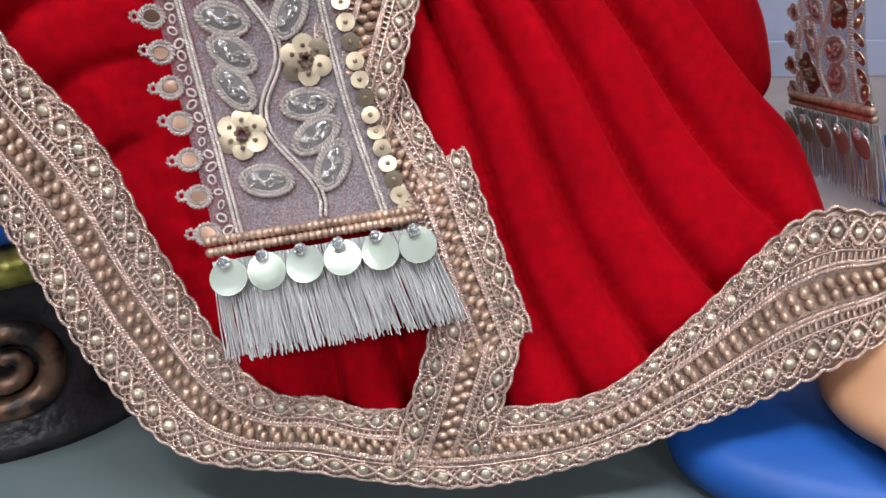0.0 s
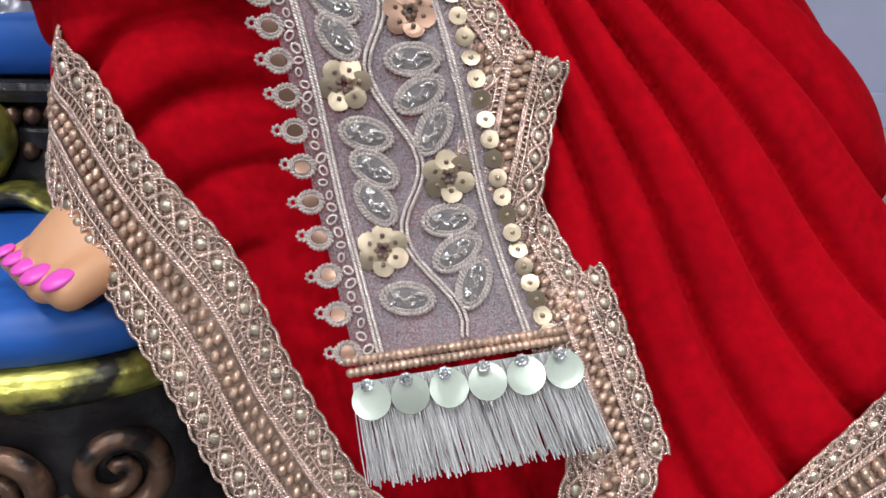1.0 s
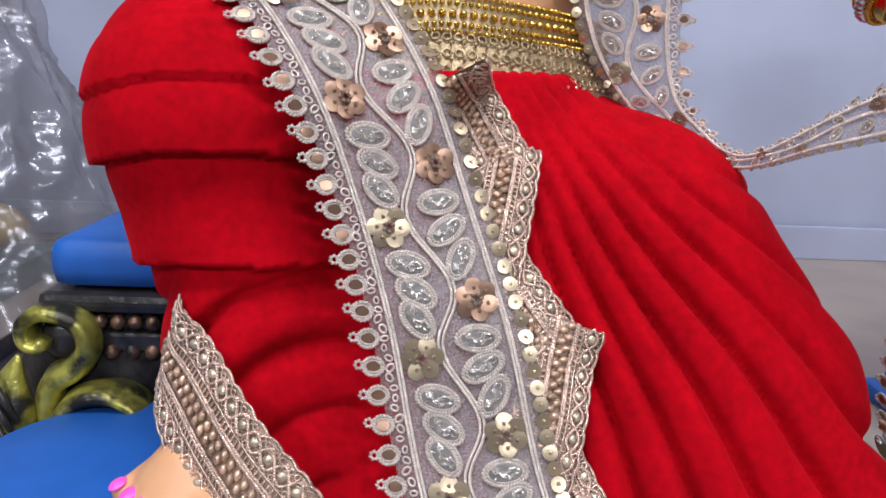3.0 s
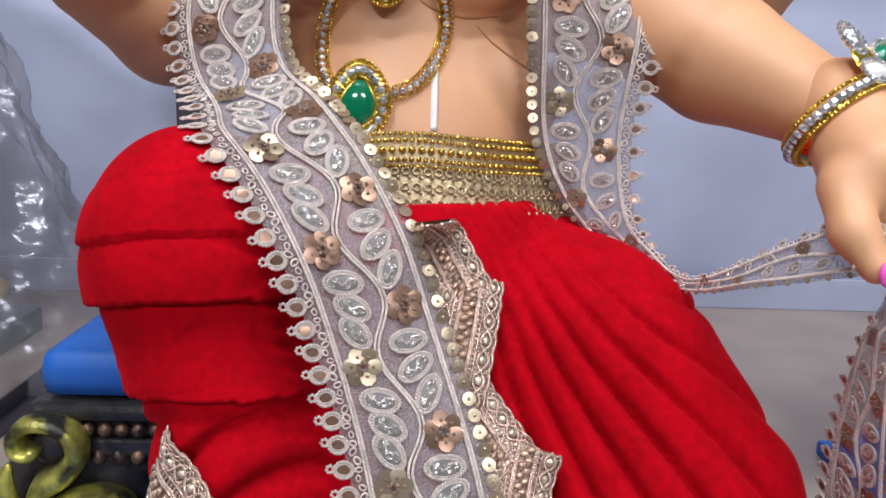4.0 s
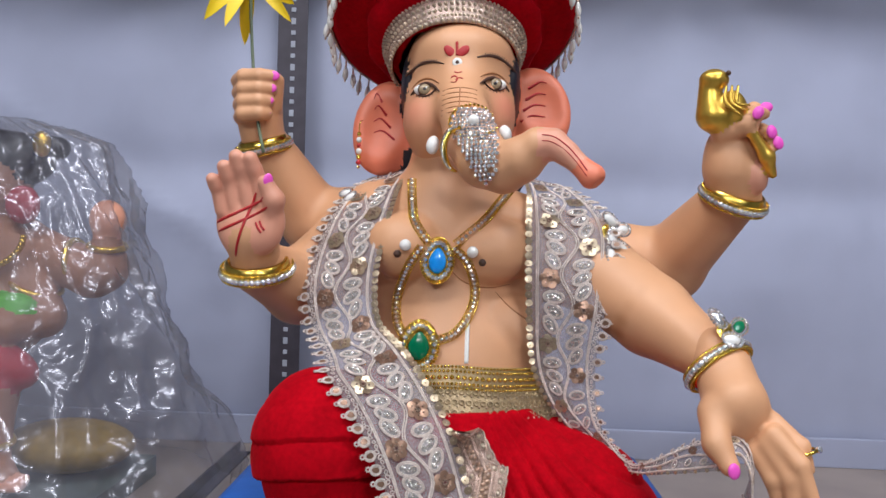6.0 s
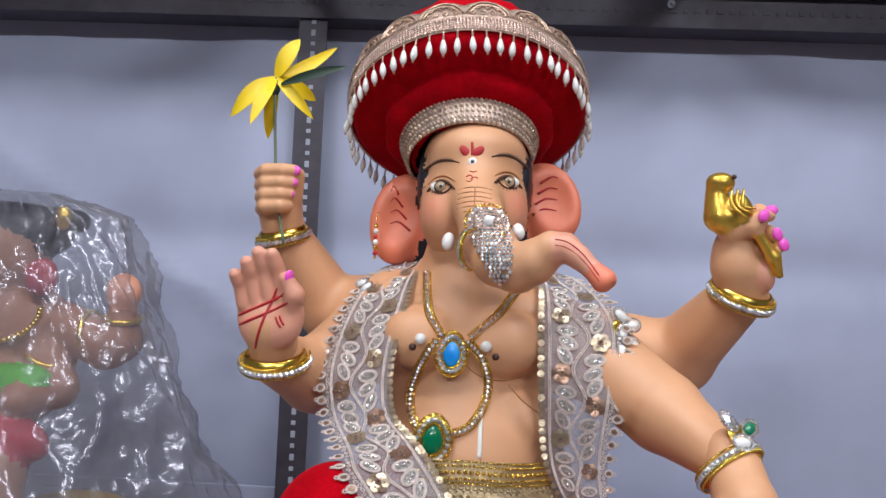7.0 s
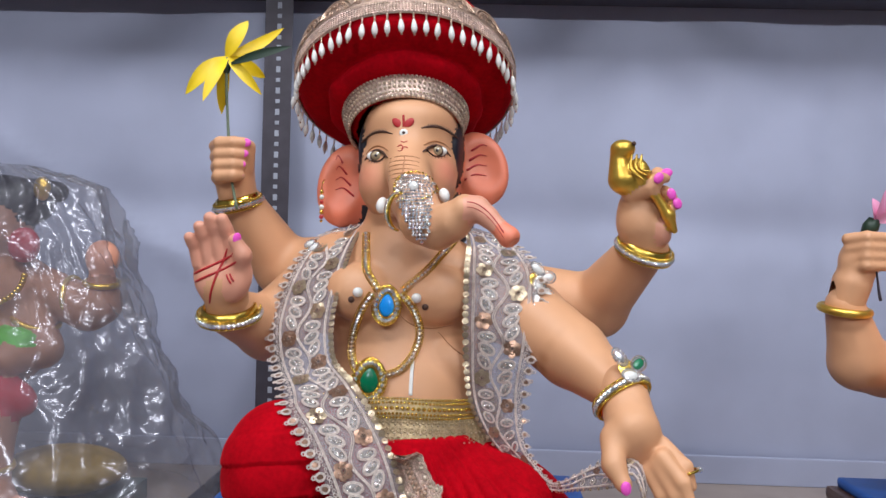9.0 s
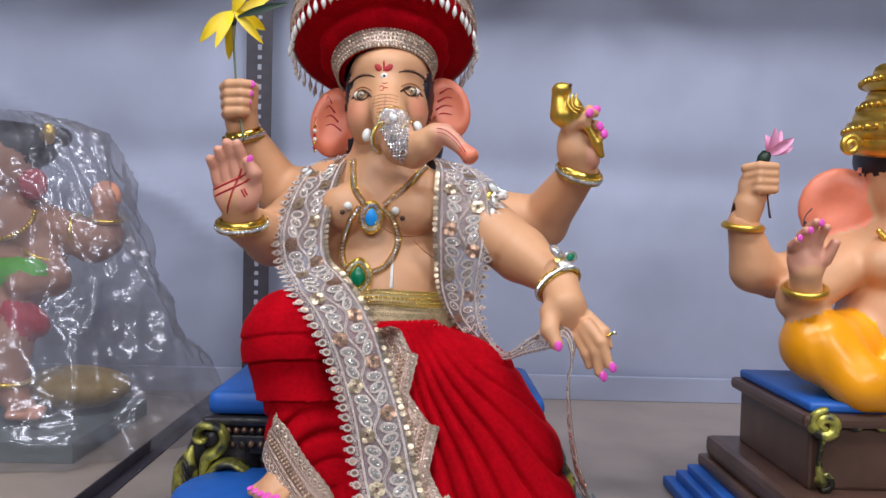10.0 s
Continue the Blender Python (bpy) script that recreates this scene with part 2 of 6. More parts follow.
def box(sx, sy, sz, bevel=0.0):
    """A box about the origin, its edges cut at an angle."""
    bm = bmesh.new()
    bmesh.ops.create_cube(bm, size=1, matrix=Matrix.Diagonal((sx, sy, sz, 1)))
    if bevel:
        bmesh.ops.bevel(bm, geom=bm.edges[:], offset=bevel, segments=2, profile=0.6, affect="EDGES")
    bm.verts.index_update()
    out = np.array([v.co[:] for v in bm.verts]), [tuple(v.index for v in f.verts) for f in bm.faces]
    bm.free()
    return out


def spline(pts, n):
    """n points evenly along a smooth curve through pts."""
    p = np.array(pts, float)
    q = np.vstack([2 * p[0] - p[1], p, 2 * p[-1] - p[-2]])
    out = []
    for i in range(len(p) - 1):
        a, b, c, d = q[i:i + 4]
        for t in np.linspace(0, 1, 24, endpoint=False):
            out.append(0.5 * (2 * b + (c - a) * t + (2 * a - 5 * b + 4 * c - d) * t * t + (3 * b - a - 3 * c + d) * t ** 3))
    out = np.array(out + [p[-1]])
    s = np.r_[0, np.cumsum(np.linalg.norm(np.diff(out[:, :3], axis=0), axis=1))]
    return np.stack([np.interp(np.linspace(0, s[-1], n), s, out[:, k]) for k in range(p.shape[1])], 1)


def length(pts):
    return float(np.linalg.norm(np.diff(spline(pts, 200)[:, :3], axis=0), axis=1).sum())


def tube(pts, r, k=8, n=None, cap=True, flat=1.0):
    """A round bar along pts; r a number or one for each point."""
    n = n or len(pts) * 5
    p = spline(pts, n) if n != len(pts) else np.array(pts, float)
    rr = np.interp(np.linspace(0, 1, n), np.linspace(0, 1, len(r)), r) if np.ndim(r) else np.full(n, r)
    t = np.gradient(p, axis=0)
    t /= np.linalg.norm(t, axis=1)[:, None] + 1e-12
    u = np.cross(t[0], V(0.3, 0.9, 0.2))
    v, f = [], []
    for i in range(n):
        u = u - t[i] * (u @ t[i])
        u /= np.linalg.norm(u) + 1e-12
        w = np.cross(t[i], u)
        v += [p[i] + rr[i] * (math.cos(2 * math.pi * j / k) * u + flat * math.sin(2 * math.pi * j / k) * w) for j in range(k)]
    for i in range(n - 1):
        f += [(i * k + j, i * k + (j + 1) % k, (i + 1) * k + (j + 1) % k, (i + 1) * k + j) for j in range(k)]
    if cap:
        f += [tuple(reversed(range(k))), tuple((n - 1) * k + j for j in range(k))]
    return np.array(v), f


def rope(acc, pts, r, closed=False, slot=0):
    """A twisted thread along pts: slanting strands end to end."""
    L = float(np.linalg.norm(np.diff(np.array(pts), axis=0), axis=1).sum())
    n = max(4, int(L / (1.75 * r)))
    s = np.r_[0, np.cumsum(np.linalg.norm(np.diff(np.array(pts), axis=0), axis=1))]
    p = np.stack([np.interp(np.linspace(0, s[-1], n), s, np.array(pts)[:, k]) for k in range(3)], 1)
    t = np.gradient(p, axis=0)
    for i in range(n - (1 if closed else 0)):
        d = t[i] / (np.linalg.norm(t[i]) + 1e-12)
        up = V(0, -1, 0.1) if abs(d[1]) < 0.9 else V(1, 0, 0)
        if closed:
            up = V(0, 0, 1)
        side = np.cross(up, d)
        acc.add(TINY, at(p[i], d + 0.75 * side, up, (1.75 * r, 0.9 * r, r)), slot)
    return acc


def loop_pts(R, sy=1.0, cx=0.0, n=40):
    return [(cx + R * math.cos(2 * math.pi * i / n), sy * R * math.sin(2 * math.pi * i / n), 0.0) for i in range(n + 1)]


def lathe(profile, n=48, wob=None):
    """A turned shape about z from (radius, height) rows."""
    v, f = [], []
    for r, z in profile:
        for i in range(n):
            a = 2 * math.pi * i / n
            q = r + (wob(a, r, z) if wob else 0)
            v.append((q * math.cos(a), q * math.sin(a), z))
    for j in range(len(profile) - 1):
        f += [(j * n + i, j * n + (i + 1) % n, (j + 1) * n + (i + 1) % n, (j + 1) * n + i) for i in range(n)]
    return np.array(v), f


def at(p, x, z, s=1.0):
    """A pose at p whose x axis runs along x and whose z axis is near z."""
    x, z = np.asarray(x, float), np.asarray(z, float)
    x = x / np.linalg.norm(x)
    y = np.cross(z, x)
    y /= np.linalg.norm(y)
    z = np.cross(x, y)
    s = np.array([s, s, s]) if np.ndim(s) == 0 else np.array(s)
    m = np.eye(4)
    m[:3, :3], m[:3, 3] = np.stack([x, y, z], 1) * s, p
    return m


class Ribbon:
    """A band between two edges, given as rows of left and right points."""

    def __init__(self, rows, n=160, lift=0.0):
        self.e = spline([[*l, *r] for l, r in rows], n)
        c = (self.e[:, :3] + self.e[:, 3:]) / 2
        self.s = np.r_[0, np.cumsum(np.linalg.norm(np.diff(c, axis=0), axis=1))]
        self.long = self.s[-1]
        self.lift = lift

    def p(self, s, v):
        e = np.array([np.interp(s, self.s, self.e[:, k]) for k in range(6)])
        return e[:3] * (1 - v) / 2 + e[3:] * (1 + v) / 2

    def axes(self, s, v):
        h = 0.002
        t = self.p(min(s + h, self.long), v) - self.p(max(s - h, 0), v)
        w = self.p(s, 1) - self.p(s, -1)
        n = np.cross(t, w)
        n /= np.linalg.norm(n) + 1e-12
        if n[1] > 0.2 or (abs(n[1]) <= 0.2 and n[0] > 0.5):
            n = -n
        return w / np.linalg.norm(w), t / np.linalg.norm(t), n, np.linalg.norm(w) / 2

    def m(self, s, v, size=1.0, turn=0.0, up=0.001):
        w, t, n, _ = self.axes(s, v)
        x = math.cos(turn) * w + math.sin(turn) * t
        return at(self.p(s, v) + n * (up + self.lift), x, n, size)

    def sheet(self, nu, nv, v0=-1.0, v1=1.0, wave=None, thick=0.0008, up=0.0):
        """The band itself, as a thin solid cloth."""
        v, f = [], []
        for side in (0, 1):
            for i in range(nu):
                s = self.long * i / (nu - 1)
                _, _, n, _ = self.axes(s, 0)
                for j in range(nv):
                    q = v0 + (v1 - v0) * j / (nv - 1)
                    if wave:
                        q = wave(s, q)
                    v.append(self.p(s, q) + n * (up + self.lift - side * thick))
        g, st = nu * nv, nv
        for i in range(nu - 1):
            for j in range(nv - 1):
                a = i * st + j
                f.append((a, a + 1, a + st + 1, a + st))
                f.append((g + a, g + a + st, g + a + st + 1, g + a + 1))
            for j in (0, nv - 1):
                a = i * st + j
                f.append((a, a + st, g + a + st, g + a) if j == 0 else (a, g + a, g + a + st, a + st))
        return np.array(v), f

    def line(self, v, up=0.001, n=80, s0=0.0, s1=None, sway=None):
        s1 = self.long if s1 is None else s1
        out = []
        for s in np.linspace(s0, s1, n):
            q = v + (sway(s) if sway else 0)
            _, _, nn, _ = self.axes(s, 0)
            out.append(self.p(s, q) + nn * (up + self.lift))
        return out


# ---- soft solids: round cones and ellipsoids that melt together ----
class Solid:
    def __init__(self, lo, hi, h):
        self.lo, self.h = np.array(lo, float), h
        self.n = np.ceil((np.array(hi) - self.lo) / h).astype(int) + 1
        self.d = np.full(self.n, 1.0, np.float32)
        self.id = np.zeros(self.n, np.int8)

    def win(self, lo, hi):
        a = np.clip(np.floor((np.array(lo) - self.lo) / self.h).astype(int), 0, self.n)
        b = np.clip(np.ceil((np.array(hi) - self.lo) / self.h).astype(int) + 1, 0, self.n)
        sl = tuple(slice(x, y) for x, y in zip(a, b))
        g = np.meshgrid(*[self.lo[k] + self.h * np.arange(a[k], b[k]) for k in range(3)], indexing="ij")
        return sl, g

    def blend(self, sl, d, slot, k):
        o = self.d[sl]
        if d.size == 0:
            return
        hh = np.clip(0.5 + 0.5 * (o - d) / k, 0, 1)
        self.id[sl] = np.where(d < o, slot, self.id[sl])
        self.d[sl] = o * (1 - hh) + d * hh - k * hh * (1 - hh)

    def cone(self, a, b, ra, rb, slot=0, k=0.012):
        a, b = V(*a), V(*b)
        mx = max(ra, rb) + k + 0.02
        sl, g = self.win(np.minimum(a, b) - mx, np.maximum(a, b) + mx)
        ab = b - a
        t = np.clip(sum((g[i] - a[i]) * ab[i] for i in range(3)) / (ab @ ab + 1e-12), 0, 1)
        d = np.sqrt(sum((g[i] - a[i] - t * ab[i]) ** 2 for i in range(3))) - (ra + (rb - ra) * t)
        self.blend(sl, d.astype(np.float32), slot, k)
        return self

    def chain(self, rows, slot=0, k=0.012, inner=None):
        for (a, ra), (b, rb) in zip(rows, rows[1:]):
            self.cone(a, b, ra, rb, slot, k if inner is None else inner)
        return self

    def egg(self, c, r, rot=(0, 0, 0), slot=0, k=0.012, cut=False):
        m = np.array(Euler([radians(x) for x in rot]).to_matrix()).T
        c, r = V(*c), V(*r)
        mx = r.max() + k + 0.015
        sl, g = self.win(c - mx, c + mx)
        q = [sum(m[i, j] * (g[j] - c[j]) for j in range(3)) for i in range(3)]
        k0 = np.sqrt(sum((q[i] / r[i]) ** 2 for i in range(3)))
        k1 = np.sqrt(sum((q[i] / r[i] ** 2) ** 2 for i in range(3))) + 1e-6
        d = (k0 * (k0 - 1) / k1).astype(np.float32)
        if cut:
            o = self.d[sl]
            hh = np.clip(0.5 - 0.5 * (o + d) / k, 0, 1)
            self.id[sl] = np.where((-d > o) & (abs(d) < 0.006), slot, self.id[sl])
            self.d[sl] = o * (1 - hh) - d * hh + k * hh * (1 - hh)
        else:
            self.blend(sl, d, slot, k)
        return self

    def grid(self):
        return np.meshgrid(*[(self.lo[k] + self.h * np.arange(self.n[k])).astype(np.float32) for k in range(3)], indexing="ij")

    def skin(self):
        """The surface as vertices, quads and slots."""
        D = self.d
        S = D < 0
        c = S[:-1, :-1, :-1].astype(np.int8)
        tot = sum(S[i:i + D.shape[0] - 1, j:j + D.shape[1] - 1, k:k + D.shape[2] - 1].astype(np.int8) for i in (0, 1) for j in (0, 1) for k in (0, 1))
        act = np.argwhere((tot > 0) & (tot < 8))
        idx = np.full(c.shape, -1, np.int64)
        idx[tuple(act.T)] = np.arange(len(act))
        acc, cnt = np.zeros((len(act), 3)), np.zeros(len(act))
        for ax in range(3):
            o1, o2 = [x for x in range(3) if x != ax]
            for p in (0, 1):
                for q in (0, 1):
                    off = np.zeros(3, int)
                    off[o1], off[o2] = p, q
                    a = act + off
                    b = a.copy()
                    b[:, ax] += 1
                    d0, d1 = D[tuple(a.T)], D[tuple(b.T)]
                    x = (d0 < 0) != (d1 < 0)
                    t = np.where(x, d0 / (d0 - d1 + 1e-20), 0)
                    pos = off + np.zeros((len(act), 3))
                    pos[:, ax] = t
                    acc += pos * x[:, None]
                    cnt += x
        v = (act + acc / cnt[:, None]) * self.h + self.lo
        near = np.clip(np.rint((v - self.lo) / self.h).astype(int), 0, self.n - 1)
        slot = self.id[tuple(near.T)]
        quads = []
        for ax in range(3):
            o1, o2 = [x for x in range(3) if x != ax]
            a = [slice(1, -1)] * 3
            b = [slice(1, -1)] * 3
            a[ax], b[ax] = slice(0, -1), slice(1, None)
            s0, s1 = S[tuple(a)], S[tuple(b)]
            e = np.argwhere(s0 != s1)
            flip = s0[tuple(e.T)]
            base = e.copy()
            base[:, o1] += 1
            base[:, o2] += 1
            ids = []
            for p, q in ((0, 0), (1, 0), (1, 1), (0, 1)):
                cc = base.copy()
                cc[:, o1] -= p
                cc[:, o2] -= q
                ids.append(idx[tuple(cc.T)])
            quad = np.stack(ids, 1)
            if ax == 1:
                flip = ~flip
            quad[~flip] = quad[~flip][:, ::-1]
            quads.append(quad[(quad >= 0).all(1)])
        quads = np.vstack(quads)
        return v, quads, slot[quads[:, 0]]


def add_solid(acc, solid, relax=2):
    v, f, m = solid.skin()
    for _ in range(relax):
        tot, cnt = np.zeros_like(v), np.zeros(len(v))
        for i, j in ((0, 1), (1, 2), (2, 3), (3, 0)):
            np.add.at(tot, f[:, i], v[f[:, j]])
            np.add.at(tot, f[:, j], v[f[:, i]])
            np.add.at(cnt, f[:, i], 1)
            np.add.at(cnt, f[:, j], 1)
        v = 0.45 * v + 0.55 * tot / np.maximum(cnt, 1)[:, None]
    acc.v.append(v)
    acc.f += [tuple(r) for r in (f + acc.n).tolist()]
    acc.m += m.tolist()
    acc.n += len(v)
    return v, f


# ---- the rack, the sheet behind it and the room ----
SHELF_Z, WALL_Y = -0.02, 1.20


def slab(name, lo, hi, material, label, category, kind="structure", bevel=0.002):
    c, s = (V(*lo) + V(*hi)) / 2, V(*hi) - V(*lo)
    ob = new(name, Acc().add(box(*s, bevel)).mesh(name, material, False))
    ob.location = c
    return tagged(ob, label, category, kind=kind)


def sheet_wall():
    """A hung plastic sheet with slack folds, a seam and a thickness."""
    nx, nz = 170, 70
    v, f = [], []
    for side in (0, 1):
        for i in range(nx):
            for j in range(nz):
                x, z = -2.2 + 4.6 * i / (nx - 1), SHELF_Z + 0.001 + 1.25 * j / (nz - 1)
                y = WALL_Y + 0.012 * noise.noise(Vector((x * 1.7, z * 1.2, 3))) + 0.006 * noise.noise(Vector((x * 7, z * 2.2, 8)))
                y += 0.010 * math.exp(-((z - 0.50 + 0.02 * x) / 0.05) ** 2) + 0.006 * math.exp(-((x - 0.72 + 0.02 * z) / 0.012) ** 2)
                y -= 0.006 * math.exp(-((z + 0.62 * x - 0.02) / 0.02) ** 2) * (x < -0.35)
                v.append((x, y + side * 0.004, z))
    g = nx * nz
    for i in range(nx - 1):
        for j in range(nz - 1):
            a = i * nz + j
            f += [(a, a + nz, a + nz + 1, a + 1), (g + a, g + a + 1, g + a + nz + 1, g + a + nz)]
    return Acc().add((v, f))


wall = tagged(new("wall_north", sheet_wall().mesh("wall_north", SHEET)), "lavender grey plastic sheet hung with slack folds", "wall", kind="structure")
hem_fold = slab("trim", (-2.2, WALL_Y - 0.022, SHELF_Z), (2.4, WALL_Y - 0.012, SHELF_Z + 0.055), SHEET, "folded lower edge of the plastic sheet", "trim")
shelf = slab("shelf_board", (-2.2, -0.10, SHELF_Z - 0.02), (2.4, 1.28, SHELF_Z), SHELFWOOD, "wide brown plywood rack shelf under clear film", "shelf")
slab("floor", (-3, -3, -0.95), (3, 1.6, -0.90), CEMENT, "plain grey cement floor", "floor")
slab("wall_south", (-3, -3.1, -0.90), (3, -3, 2.5), WALLPAINT, "plain painted room wall", "wall")
slab("wall_west", (-3.1, -3, -0.90), (-3, 1.6, 2.5), WALLPAINT, "plain painted room wall", "wall")
slab("wall_east", (3, -3, -0.90), (3.1, 1.6, 2.5), WALLPAINT, "plain painted room wall", "wall")
slab("wall_back", (-3, 1.5, -0.90), (3, 1.6, 2.5), WALLPAINT, "plain painted room wall behind the rack", "wall")
slab("ceiling", (-3, -3, 2.5), (3, 1.6, 2.55), WALLPAINT, "plain painted ceiling", "ceiling")


def angle_bar(a, b, u, w, size=0.055, t=0.003):
    """A slotted steel angle from a to b; its flanges run along u and w, the first with a row of slots."""
    a, b, u, w = V(*a), V(*b), V(*u), V(*w)
    ax = (b - a) / np.linalg.norm(b - a)
    L = np.linalg.norm(b - a)
    acc, holes = Acc(), Acc()
    m = np.eye(4)
    m[:3, 0], m[:3, 1], m[:3, 2] = ax, u, w
    for lo, hi in (((0, 0, 0), (L, size, t)), ((0, 0, t), (L, t, size))):
        p = box(*(V(*hi) - V(*lo)), 0.0008)
        mm = m.copy()
        mm[:3, 3] = a + m[:3, :3] @ ((V(*lo) + V(*hi)) / 2)
        acc.add(p, mm)
    k = 0
    s = 0.02
    while s < L - 0.02:
        mm = m.copy()
        mm[:3, 3] = a + ax * s + u * size * 0.52 - w * 0.0006
        holes.add(box(0.012 if k % 2 else 0.008, 0.0085, 0.002, 0.0009), mm)
        s, k = s + 0.021, k + 1
    return acc, holes


SLOT = mat("bright_slot", (0.34, 0.35, 0.42), 0.6, var=0.15, bump=0)
rack = thing("storage_rack", "dark slotted steel angle rack frame with bolts", "rack", kind="structure")
for name, a, b, u, w in (
    ("post", (-0.425, 1.13, SHELF_Z), (-0.425, 1.13, 1.02), (1, 0, 0), (0, 1, 0)),
    ("beam", (-2.2, 1.12, 0.934), (2.4, 1.12, 0.920), (0, 0, 1), (0, 1, 0)),
    ("upper_beam", (-2.2, 1.085, 0.996), (2.4, 1.085, 0.982), (0, 0, 1), (0, 1, 0)),
    ("crossbar", (0.26, 1.12, 1.005), (0.26, -0.10, 1.005), (1, 0, 0), (0, 0, 1)),
    ("crossbar", (-0.44, 1.12, 1.005), (-0.44, -0.10, 1.005), (1, 0, 0), (0, 0, 1)),
    ("shelf_rail", (-0.475, 1.12, SHELF_Z), (-0.475, -0.10, SHELF_Z), (1, 0, 0), (0, 0, 1)),
):
    acc, holes = angle_bar(a, b, u, w, {"shelf_rail": 0.022, "upper_beam": 0.028, "beam": 0.060}.get(name, 0.055))
    bar = part(name, acc, STEEL, rack, "dark painted slotted steel angle", False)
    part("slots", holes, SLOT if name == "post" else STEEL, bar, "row of slots", False)
for x in (-0.40, 0.27):
    acc = Acc().add(lathe([(0, 0), (0.008, 0), (0.008, 0.005), (0.004, 0.006), (0.004, 0.014), (0, 0.014)], 6), at((x, 1.117, 0.968), (1, 0, 0), (0, -1, 0)))
    part("bolt", acc, SLOT, rack, "zinc bolt", False)
slab("shelf_above", (-2.2, 0.90, 1.075), (2.4, 1.28, 1.095), RUST, "reddish brown underside of the shelf above", "shelf")

# unseen tube lamps, added to the ceiling and far room wall as fill
def fill_tube_lamp(x, y, z, aim, watts):
    lamp = thing("fill_tube_lamp", "added white fill tube lamp on a plain housing, out of view", "lamp", "tube lamps of the room")
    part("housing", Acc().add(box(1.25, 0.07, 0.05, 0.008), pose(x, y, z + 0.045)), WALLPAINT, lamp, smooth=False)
    part("tube", Acc().add(tube([(x - 0.6, y, z), (x + 0.6, y, z)], 0.014, 10, 4)), TUBE, lamp, "glowing tube of the added lamp")
    data = bpy.data.lights.new("fill_tube_lamp_light", "AREA")
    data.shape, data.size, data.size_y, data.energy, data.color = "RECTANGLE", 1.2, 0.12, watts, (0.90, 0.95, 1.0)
    lo = new("fill_tube_lamp_light", data)
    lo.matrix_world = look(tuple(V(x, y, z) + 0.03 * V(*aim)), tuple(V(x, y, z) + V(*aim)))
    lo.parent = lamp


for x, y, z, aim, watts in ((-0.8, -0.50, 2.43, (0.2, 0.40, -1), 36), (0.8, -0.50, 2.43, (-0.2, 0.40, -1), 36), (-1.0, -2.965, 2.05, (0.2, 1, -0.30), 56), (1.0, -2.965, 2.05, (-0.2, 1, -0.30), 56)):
    fill_tube_lamp(x, y, z, aim, watts)


# ---- the main statue: one mesh ----
SK, PA, EA, PI, HA, WH, MK, BR, CR, IR, GP, OR = range(12)
STATUE_MATS = [SKIN, PALM, EAR, PINK, HAIR, WHITE, MARK, BROW, CREASE, IRIS, GOLDPAINT, ORANGE]


def nail(acc, p, d, n, s=0.0042):
    """A painted nail at p, its length along d, facing n."""
    acc.add(BALL, at(p, d, n, (s * 1.25, s, s * 0.4)), PI)


def stroke(acc, pts, r, slot, flat=0.5):
    acc.add(tube(pts, r, 6, len(pts) * 4, True, flat), None, slot)


